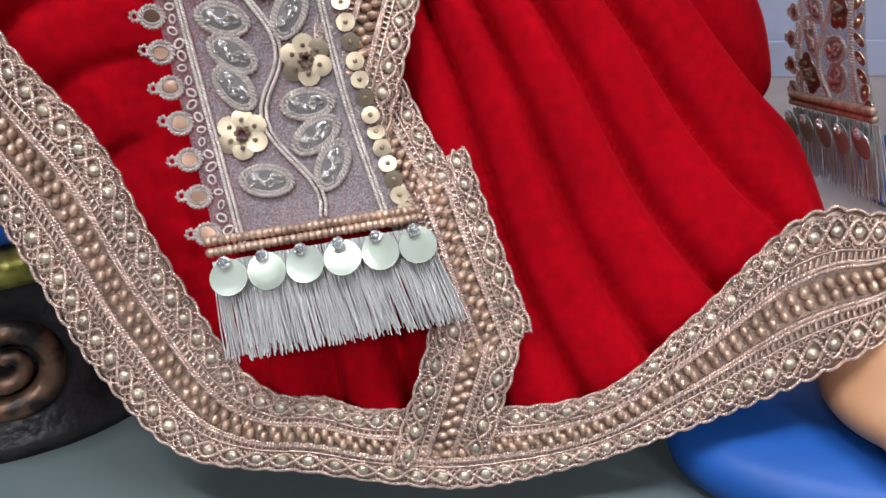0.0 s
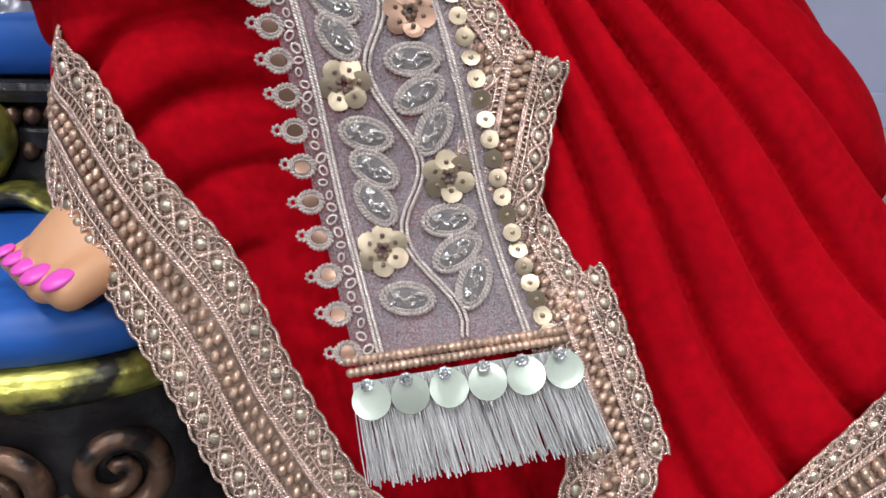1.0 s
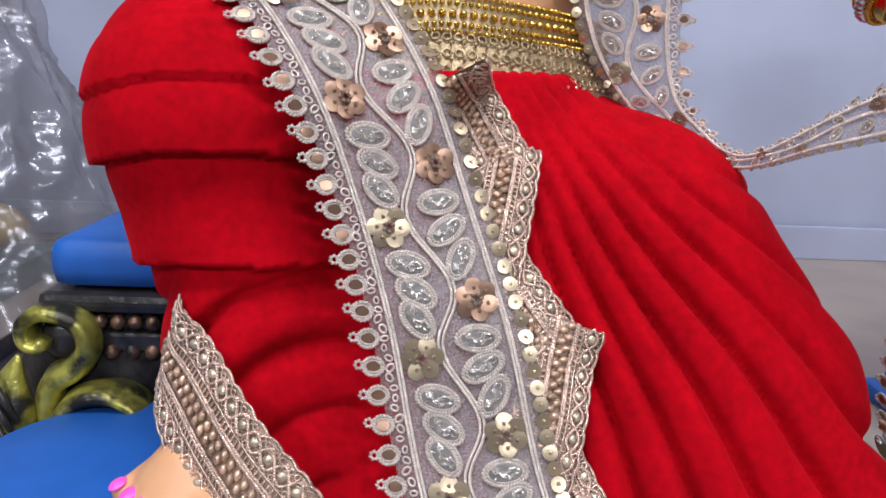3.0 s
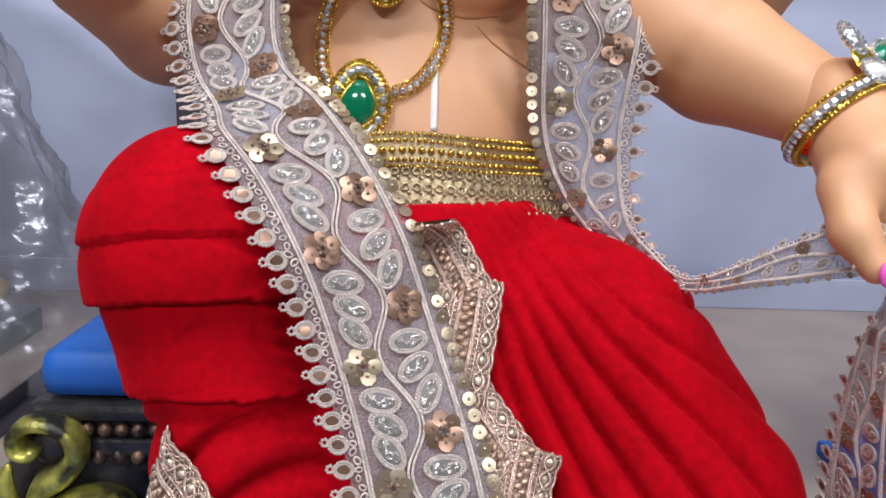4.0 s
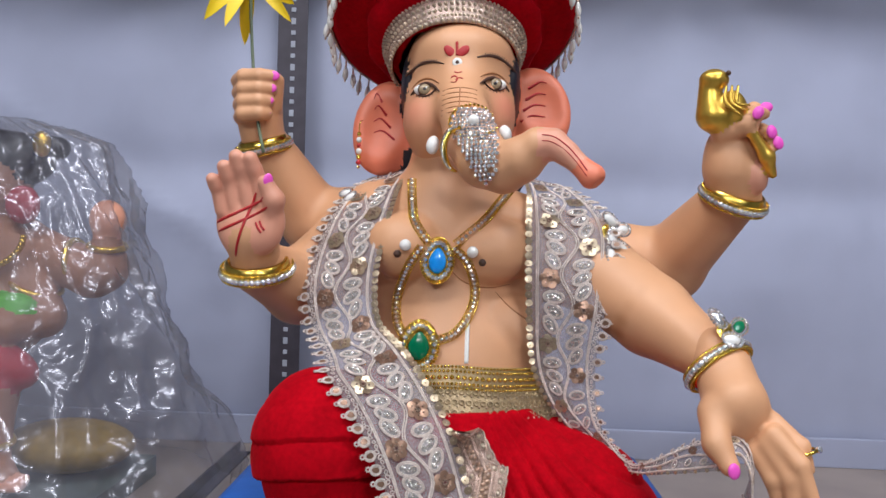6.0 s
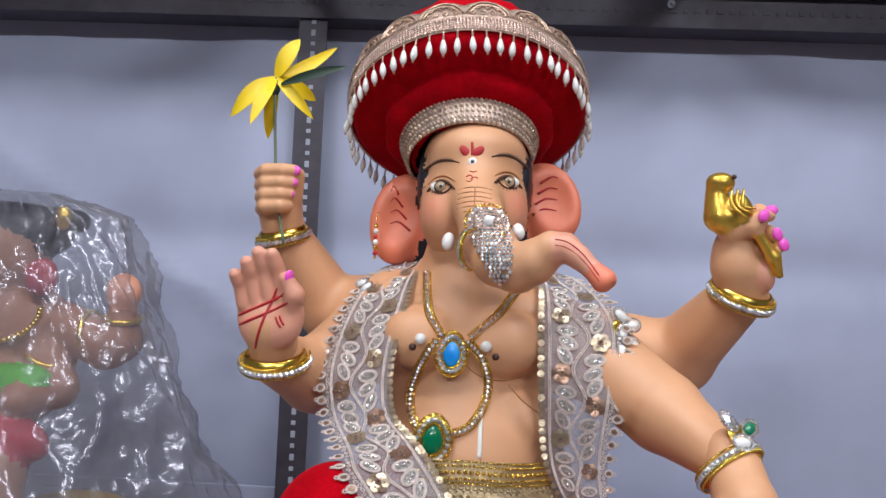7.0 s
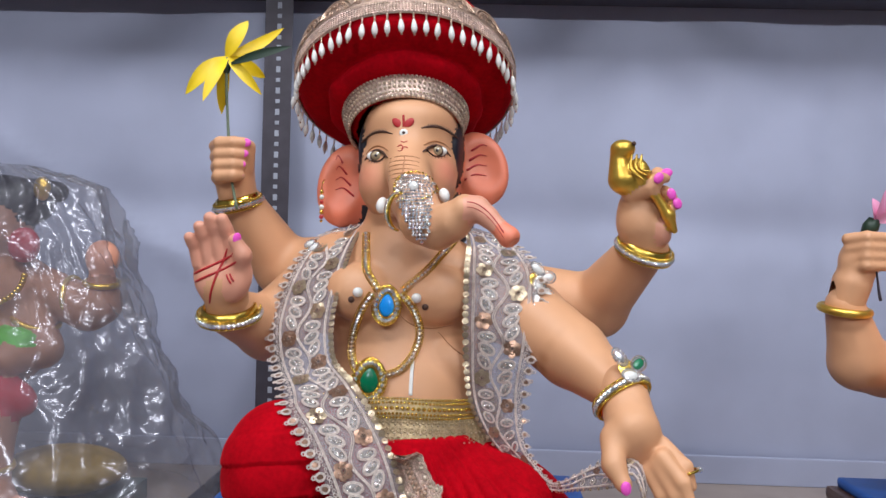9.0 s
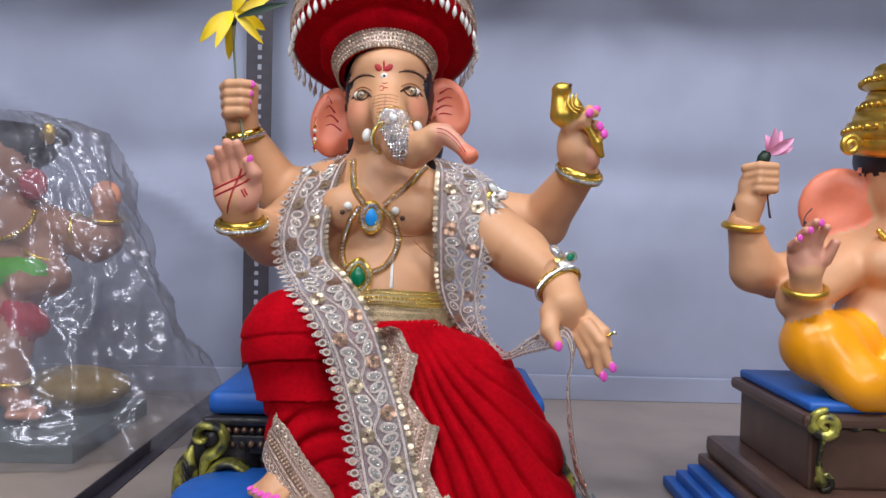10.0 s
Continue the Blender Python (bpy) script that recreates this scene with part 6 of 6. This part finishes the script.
def corner_scroll(sx, x0, y0):
    """A bracket of two curling scrolls beside a slotted leaf."""
    def spot(a, b, forward=0.0):
        return V(x0 - sx * 0.00015 * (a - 220), y0 - forward, 0.146 - 0.00015 * (b - 265))

    up = [spot(*q, 0.012) for q in ((205, 760), (215, 540), (300, 470), (350, 390), (325, 310), (230, 278), (160, 310), (155, 375), (200, 395), (215, 365))]
    part("upper_scroll", Acc().add(band_scroll(up, [0.003, 0.0048, 0.0066, 0.0072, 0.0062, 0.0052, 0.0048, 0.0046, 0.0040, 0.0030], 0.011)), LEAFGOLD, throne, "gold curled scroll")
    low = [spot(*q, 0.016) for q in ((180, 1130), (200, 900), (235, 690), (310, 570), (420, 545), (510, 590), (520, 660), (460, 680), (450, 640))]
    part("lower_scroll", Acc().add(band_scroll(low, [0.005, 0.0062, 0.0070, 0.0066, 0.0060, 0.0052, 0.0046, 0.0042, 0.0036], 0.013)), LEAFGOLD, throne, "gold curled scroll")
    # a dark ball fills each scroll's curl
    for a, b, rr in ((250, 380, 0.012), (380, 680, 0.018)):
        part("scroll_dark_filling", Acc().add(BALL, at(spot(a, b, 0.004), (1, 0, 0), (0, -1, 0), (rr, rr * 1.1, 0.010))), DARKWOOD, throne, "dark ball filling the curl of the scroll")
    leaf = [spot(*q, 0.016) for q in ((120, 1130), (95, 900), (75, 720), (85, 560), (125, 425))]
    wide = np.array([0.006, 0.0135, 0.0165, 0.0135, 0.0015])
    part("leaf", Acc().add(tube(leaf, wide, 14, 40, True, 0.75)), LEAFGOLD, throne, "swelling gold leaf")
    # slanting dark bars in place of cut slots
    for k in range(6):
        b = 480 + 66 * k
        q = [spot(75 - 4 * k, b, 0.0260), spot(112 - 8 * k, b + 70, 0.0285), spot(140 - 8 * k, b + 150, 0.0260)]
        part("leaf_dark_bar", Acc().add(tube(q, [0.0006, 0.0021, 0.0007], 6, 14)), DARKWOOD, throne, "dark bar laid slantwise on the leaf")
    part("bracket", Acc().add(BALL, at(spot(300, 700, -0.014), (1, 0, 0), (0, 0, 1), (0.046, 0.020, 0.072))), DARKWOOD, throne, "black bracket body")


corner_scroll(-1, -0.258, 0.350)
corner_scroll(1, 0.112, 0.350)


def foot_rest(cx, cy, z0, z1, rx, ry, label):
    """A padded step: blue pad, gold rim and carved drum."""
    m = Matrix.Translation((cx, cy, 0)) @ Matrix.Diagonal((rx, ry, 1, 1))
    part("foot_pad", Acc().add(lathe([(0.001, z1), (0.5, z1), (0.88, z1 - 0.0015), (0.97, z1 - 0.006), (1.0, z1 - 0.012), (0.97, z1 - 0.019), (0.90, z1 - 0.022), (0.001, z1 - 0.022)], 64), m), BLUE, throne, label)
    if z1 - 0.024 > z0 + 0.01:
        part("rim", Acc().add(lathe([(0.90, z1 - 0.021), (1.01, z1 - 0.022), (1.05, z1 - 0.028), (1.02, z1 - 0.034), (0.94, z1 - 0.036), (0.90, z1 - 0.034)], 64), m), LEAFGOLD, throne, "worn gold rim")
        part("drum", Acc().add(lathe([(0.94, z1 - 0.034), (0.90, z1 - 0.042), (0.90, z0 + 0.012), (0.99, z0 + 0.006), (0.99, z0), (0.001, z0)], 64), m), DARKWOOD, throne, "black carved drum")
        for a in (-3.0, -2.5, -2.0, -1.5, -1.0):
            n = V(math.cos(a), math.sin(a), 0)
            u = V(-math.sin(a), math.cos(a), 0)
            c = V(cx + rx * 0.95 * math.cos(a), cy + ry * 0.95 * math.sin(a), (z0 + z1) / 2 - 0.012)
            part("carved_spiral", Acc().add(tube(spiral(c + n * 0.003, 0.0190, 0.002, 3.4, 1.8, u, V(0, 0, 1)), [0.0035, 0.0052, 0.0045, 0.0035, 0.003], 8, 50)), BRONZE, throne, "bronzed carved spiral")


foot_rest(-0.197, 0.282, -0.004, 0.0985, 0.078, 0.066, "blue painted foot pad")
foot_rest(0.168, 0.218, -0.004, 0.0195, 0.090, 0.050, "low blue painted foot pad")


# ---- second statue on a stepped plinth ----
def second_statue():
    acc = Acc()
    b = Solid((0.34, 0.30, 0.14), (0.80, 0.62, 0.56), 0.004)
    b.egg((0.600, 0.485, 0.255), (0.085, 0.075, 0.075), slot=SK, k=0.02)
    b.egg((0.595, 0.495, 0.335), (0.078, 0.058, 0.060), slot=SK, k=0.03)
    b.egg((0.555, 0.450, 0.333), (0.034, 0.026, 0.028), slot=SK, k=0.012).egg((0.635, 0.450, 0.333), (0.034, 0.026, 0.028), slot=SK, k=0.012)
    b.egg((0.610, 0.490, 0.440), (0.062, 0.058, 0.066), slot=SK, k=0.02)
    b.chain([((0.535, 0.50, 0.345), 0.030), ((0.432, 0.49, 0.312), 0.028)], SK, 0.012)
    b.chain([((0.425, 0.49, 0.315), 0.029), ((0.402, 0.485, 0.322), 0.030), ((0.379, 0.472, 0.382), 0.019)], SK, 0.006)
    b.chain([((0.530, 0.485, 0.335), 0.030), ((0.440, 0.440, 0.288), 0.026), ((0.433, 0.412, 0.305), 0.019)], SK, 0.008)
    b.chain([((0.675, 0.49, 0.345), 0.032), ((0.745, 0.46, 0.30), 0.026)], SK, 0.012)
    b.chain([((0.600, 0.44, 0.44), 0.026), ((0.600, 0.40, 0.40), 0.024), ((0.62, 0.39, 0.35), 0.020)], SK, 0.012)
    # crossed legs in orange cloth
    b.chain([((0.555, 0.49, 0.225), 0.050), ((0.462, 0.43, 0.232), 0.042)], OR, 0.012)
    b.chain([((0.460, 0.428, 0.235), 0.042), ((0.492, 0.395, 0.196), 0.032), ((0.575, 0.383, 0.186), 0.028)], OR, 0.010)
    b.chain([((0.66, 0.49, 0.225), 0.050), ((0.76, 0.43, 0.215), 0.042), ((0.62, 0.385, 0.186), 0.028)], OR, 0.012)
    b.egg((0.600, 0.46, 0.215), (0.085, 0.075, 0.032), slot=OR, k=0.01)
    x, y, z = b.grid()
    far = np.sqrt((x - 0.60) ** 2 + (z - 0.275) ** 2)
    fold = np.abs(np.sin(far * 95)) ** 0.7 - 0.5
    b.d -= (0.0022 * fold * np.clip((far - 0.06) / 0.04, 0, 1) * (b.id == OR) * (z < 0.262)).astype(np.float32)
    # ear
    b.egg((0.516, 0.505, 0.407), (0.047, 0.013, 0.052), (0, 20, -15), EA, 0.008)
    b.egg((0.508, 0.480, 0.408), (0.037, 0.020, 0.042), (0, 15, -15), EA, 0.004, True)
    b.egg((0.556, 0.495, 0.470), (0.016, 0.040, 0.030), slot=HA, k=0.006)
    add_solid(acc, b)
    h = Solid((0.365, 0.355, 0.275), (0.46, 0.51, 0.475), 0.0018)
    h.cone((0.379, 0.472, 0.378), (0.384, 0.468, 0.405), 0.017, 0.019, SK, 0.006)
    h.egg((0.390, 0.465, 0.428), (0.021, 0.016, 0.024), (0, 12, 0), SK, 0.006)
    for k in range(4):
        h.chain([((0.375 + 0.002 * k, 0.460, 0.450 - 0.010 * k), 0.0062), ((0.388, 0.448, 0.452 - 0.0095 * k), 0.0064), ((0.408, 0.450, 0.452 - 0.0095 * k), 0.0056)], SK, 0.002)
    h.cone((0.433, 0.412, 0.302), (0.428, 0.404, 0.325), 0.017, 0.018, SK, 0.006)
    h.egg((0.427, 0.400, 0.340), (0.024, 0.012, 0.023), (0, 8, 0), PA, 0.008)
    for bx, tx, tz in ((0.408, 0.404, 0.366), (0.417, 0.414, 0.378), (0.427, 0.425, 0.388), (0.436, 0.437, 0.382)):
        h.chain([((bx, 0.398, 0.352), 0.0062), ((tx, 0.388, tz - 0.010), 0.0058), ((tx, 0.378, tz - 0.004), 0.005)], PA, 0.003)
    h.chain([((0.446, 0.394, 0.340), 0.0075), ((0.452, 0.386, 0.360), 0.006)], PA, 0.004)
    add_solid(acc, h)
    for c, s in (((0.551, 0.424, 0.325), 0.0035), ((0.557, 0.4520, 0.449), 0.004)):
        acc.add(BALL, at(c, (1, 0, 0), (0, -1, 0), s), BR)
    for k in range(3):
        nail(acc, (0.405 + 0.012 * k, 0.374, 0.365 + 0.009 * k), (0, 0, 1), (0, -1, 0), 0.0035)
    for c, ax, r in (((0.3795, 0.472, 0.377), (0.05, -0.15, 1), 0.0225), ((0.4325, 0.412, 0.303), (-0.10, -0.3, 1), 0.0225)):
        acc.add(ring(r, 0.0045, 32, 8), at(c, np.cross(V(0, 1, 0.3), V(*ax)), ax), GP)
    # moulded chain and gilded turban
    for i in range(40):
        a = i / 39
        acc.add(SMALLBALL, at((0.545 + 0.045 * math.sin(a * 1.4), 0.455 - 0.030 * a, 0.375 - 0.095 * a), (1, 0, 0), (0, -1, 0), 0.0042), GP)
    acc.add(BALL, at((0.580, 0.415, 0.285), (1, 0, 0), (0, -1, 0), (0.018, 0.026, 0.005)), GP)
    for k, (r, z, rr) in enumerate(((0.070, 0.487, 0.016), (0.073, 0.503, 0.015), (0.066, 0.519, 0.013), (0.060, 0.533, 0.012), (0.052, 0.547, 0.012), (0.060, 0.566, 0.010), (0.045, 0.580, 0.012))):
        acc.add(ring(r, rr, 40, 10), at((0.610, 0.485, z), (1, 0, 0), (-0.10 + 0.05 * k, -0.15, 1)), GP)
        if k in (1, 3, 5):
            for i in range(44):
                a = 2 * math.pi * i / 44
                acc.add(TINY, at((0.610 + (r + rr) * math.cos(a), 0.485 + (r + rr) * math.sin(a), z + 0.003), (1, 0, 0), (0, 0, 1), 0.004), GP)
    acc.add(BALL, at((0.610, 0.485, 0.535), (1, 0, 0), (0, 0, 1), (0.062, 0.062, 0.06)), GP)
    acc.add(tube(spiral((0.512, 0.470, 0.483), 0.013, 0.003, 0, 1.6, (1, 0, 0), (0, 0, 1)), 0.004, 8, 40), None, GP)
    for k in range(8):
        stroke(acc, [(0.535 + 0.012 * k, 0.415 - 0.002 * k, 0.512 - 0.002 * k), (0.550 + 0.012 * k, 0.412, 0.500), (0.560 + 0.012 * k, 0.414, 0.487)], 0.003, GP)
    return acc


second = tagged(new("statue", second_statue().mesh("statue_b", STATUE_MATS)), "painted plaster seated figure in orange with gilded turban", "statue")
plinth = thing("plinth", "stepped brown painted plinth with gold scroll corners and blue top", "plinth")
part("seat_pad", Acc().add(box(0.43, 0.20, 0.012, 0.004), pose(0.643, 0.480, 0.1675)), BLUE, plinth, "blue painted pad")
part("cornice", Acc().add(box(0.450, 0.216, 0.016, 0.006), pose(0.643, 0.480, 0.1535)), BROWNPAINT, plinth, "rounded brown cornice", False)
part("block", Acc().add(box(0.426, 0.196, 0.075, 0.004), pose(0.643, 0.480, 0.108)), BROWNPAINT, plinth, "brown painted block", False)
part("step", Acc().add(box(0.50, 0.262, 0.030, 0.010), pose(0.643, 0.480, 0.0555)).add(box(0.515, 0.276, 0.018, 0.006), pose(0.643, 0.480, 0.0315)), BROWNPAINT, plinth, "moulded brown step", False)
for w, d, z in ((0.545, 0.295, 0.0150), (0.570, 0.320, 0.0020), (0.600, 0.345, -0.0115)):
    part("blue_step", Acc().add(box(w, d, 0.016, 0.004), pose(0.643, 0.470, z)), BLUE, plinth, "blue stepped foot", False)
for i in range(12):
    x = 0.483 + 0.030 * i
    part("rosette", Acc().add(tube(spiral((x, 0.3765, 0.150), 0.010, 0.002, 0, 1.3, (1, 0, 0), (0, 0, 1)), 0.0030, 7, 24)).add(TINY, pose(x + 0.015, 0.377, 0.150) @ Matrix.Scale(0.0035, 4)), LEAFGOLD, plinth)
part("corner_scroll", Acc().add(tube(spiral((0.443, 0.372, 0.150), 0.017, 0.003, 1.5, 1.6, (1, -0.2, 0), (0, 0, 1)), [0.004, 0.007, 0.006, 0.004], 9, 40)).add(tube([(0.441, 0.372, 0.140), (0.438, 0.374, 0.110), (0.441, 0.372, 0.082)], [0.005, 0.003, 0.006], 8, 16)), LEAFGOLD, plinth, "gold corner scroll")
part("foot_scroll", Acc().add(tube(spiral((0.443, 0.372, 0.084), 0.010, 0.002, 4.5, 1.4, (1, -0.2, 0), (0, 0, 1)), 0.0042, 8, 30)), LEAFGOLD, plinth, "small gold scroll")

pink = thing("artificial_flower", "pink fabric bud with green base in a raised hand", "flower")
for k, (dx, dy, dz) in enumerate(((0.004, -0.01, 0.032), (0.016, 0.0, 0.030), (0.030, -0.005, 0.020), (0.034, 0.006, 0.010), (0.022, -0.012, 0.014), (-0.004, 0.0, 0.024))):
    part("petal", Acc().add(petal((0.400, 0.455, 0.468), (0.400 + dx, 0.455 + dy, 0.468 + dz), 0.006, 0.003, 0.5)), PINKPETAL, pink)
part("calyx", Acc().add(lathe([(0.001, 0.0), (0.006, 0.001), (0.008, 0.010), (0.006, 0.018), (0.001, 0.019)], 12), at((0.392, 0.458, 0.454), (0, 1, 0), (0.5, -0.1, 1))), LEAFGREEN, pink, "green calyx")
part("wire", Acc().add(tube([(0.396, 0.456, 0.455), (0.398, 0.450, 0.425), (0.403, 0.452, 0.398), (0.405, 0.452, 0.388)], [0.001, 0.001, 0.001, 0.0016], 6, 16)), STEEL, pink, "bare wire stem")
dang = thing("earring", "bare wire earring hook on a painted ear", "earring")
part("wire", Acc().add(tube([(0.470, 0.478, 0.402), (0.458, 0.470, 0.392), (0.456, 0.468, 0.380), (0.462, 0.466, 0.368)], 0.0008, 6, 16)), STEEL, dang)
part("bead", Acc().add(SMALLBALL, pose(0.457, 0.468, 0.384) @ Matrix.Scale(0.0022, 4)), STEEL, dang)


# ---- third statue, wrapped in a plastic bag ----
def third_statue():
    acc = Acc()
    b = Solid((-1.0, 0.68, 0.0), (-0.55, 1.02, 0.56), 0.005)
    b.egg((-0.790, 0.885, 0.260), (0.085, 0.075, 0.080), slot=0, k=0.02).egg((-0.785, 0.890, 0.345), (0.090, 0.065, 0.065), slot=0, k=0.03)
    b.egg((-0.800, 0.880, 0.450), (0.062, 0.060, 0.065), slot=0, k=0.02)
    b.egg((-0.790, 0.900, 0.490), (0.080, 0.060, 0.045), slot=1, k=0.006)
    b.cone((-0.83, 0.885, 0.517), (-0.690, 0.880, 0.508), 0.022, 0.018, 1, 0.006)
    b.egg((-0.722, 0.845, 0.420), (0.026, 0.016, 0.030), slot=2, k=0.004)
    b.chain([((-0.72, 0.885, 0.352), 0.036), ((-0.628, 0.872, 0.320), 0.036), ((-0.610, 0.870, 0.330), 0.035), ((-0.602, 0.862, 0.372), 0.020)], 0, 0.008)
    b.egg((-0.600, 0.858, 0.402), (0.027, 0.024, 0.030), slot=4, k=0.006)
    b.chain([((-0.73, 0.87, 0.325), 0.036), ((-0.690, 0.850, 0.255), 0.030), ((-0.715, 0.800, 0.245), 0.026)], 0, 0.008)
    b.egg((-0.770, 0.815, 0.258), (0.090, 0.030, 0.030), (0, -12, 0), 3, 0.006)
    b.egg((-0.715, 0.800, 0.190), (0.050, 0.030, 0.030), (0, 25, 0), 2, 0.006)
    b.chain([((-0.77, 0.83, 0.21), 0.052), ((-0.738, 0.79, 0.150), 0.042), ((-0.720, 0.775, 0.080), 0.028)], 0, 0.01)
    b.chain([((-0.720, 0.775, 0.065), 0.024), ((-0.685, 0.755, 0.042), 0.020)], 0, 0.008)
    for k in range(5):
        b.cone((-0.700 + 0.011 * k, 0.752, 0.045), (-0.702 + 0.012 * k, 0.735, 0.038), 0.009, 0.008, 4, 0.003)
    b.egg((-0.665, 0.880, 0.055), (0.100, 0.075, 0.038), slot=5, k=0.006)
    add_solid(acc, b)
    for c, ax, r in (((-0.603, 0.864, 0.362), (0.1, -0.2, 1), 0.025), ((-0.655, 0.875, 0.335), (1, 0, 0.1), 0.034), ((-0.722, 0.776, 0.088), (0.1, -0.1, 1), 0.030), ((-0.708, 0.86, 0.300), (0.4, -0.2, 1), 0.034)):
        acc.add(ring(r, 0.005, 28, 7), at(c, np.cross(V(0.1, 1, 0.3), V(*ax)), ax), 6)
    for i in range(30):
        a = i / 29 * math.pi
        acc.add(SMALLBALL, at((-0.785 + 0.075 * math.cos(a), 0.828 - 0.008 * math.sin(a), 0.372 - 0.05 * math.sin(a)), (1, 0, 0), (0, -1, 0), 0.005), 6)
    acc.add(BALL, at((-0.705, 0.862, 0.512), (1, 0, 0), (0, -1, 0), (0.014, 0.020, 0.010)), 6)
    return acc


third = tagged(new("statue", third_statue().mesh("statue_c", [SKINDARK, HAIR, REDCLOTH, GREENCLOTH, PALM, OCHRE, GOLDPAINT])), "brown painted seated figure inside a clear plastic bag", "statue")
board = slab("base_board", (-0.97, 0.68, SHELF_Z), (-0.570, 0.98, 0.014), GREYBASE, "grey green painted board under the wrapped figure", "base board", kind="")
board["kind"] = "thing"


def bag():
    """A loose, crumpled plastic bag round the wrapped figure."""
    nu, nv = 220, 150
    v, f = [], []
    for j in range(nv):
        q = j / (nv - 1)
        z = -0.016 + 0.565 * q
        rx = np.interp(q, [0, 0.08, 0.25, 0.5, 0.68, 0.82, 0.93, 1.0], [0.375, 0.372, 0.325, 0.270, 0.225, 0.180, 0.150, 0.05])
        ry = np.interp(q, [0, 0.08, 0.3, 0.6, 0.85, 1.0], [0.265, 0.255, 0.185, 0.145, 0.11, 0.04])
        for i in range(nu):
            a = 2 * math.pi * i / nu
            d = Vector((math.cos(a) * 2.2, math.sin(a) * 2.2, z * 5))
            near = 0.35 + 0.65 * max(0.0, math.sin(a + 2.2))
            fold = 0.024 * noise.noise(d * 1.1) + 0.013 * (1 - 3 * abs(noise.noise(d * 1.9 + Vector((5, 1, 2))))) + near * (0.0045 * (1 - 3 * abs(noise.noise(d * 4.6))) + 0.0014 * (1 - 3 * abs(noise.noise(d * 11))))
            v.append((-0.785 + (rx + fold) * math.cos(a), 0.870 + (ry + fold) * math.sin(a), max(-0.0185, z + 0.4 * fold * (0.1 < q < 0.97))))
    for j in range(nv - 1):
        f += [(j * nu + i, j * nu + (i + 1) % nu, (j + 1) * nu + (i + 1) % nu, (j + 1) * nu + i) for i in range(nu)]
    f.append(tuple((nv - 1) * nu + i for i in range(nu)))
    return Acc().add((v, f))


tagged(new("plastic_bag", bag().mesh("plastic_bag", FILM)), "clear crumpled plastic bag over a wrapped figure", "plastic bag")
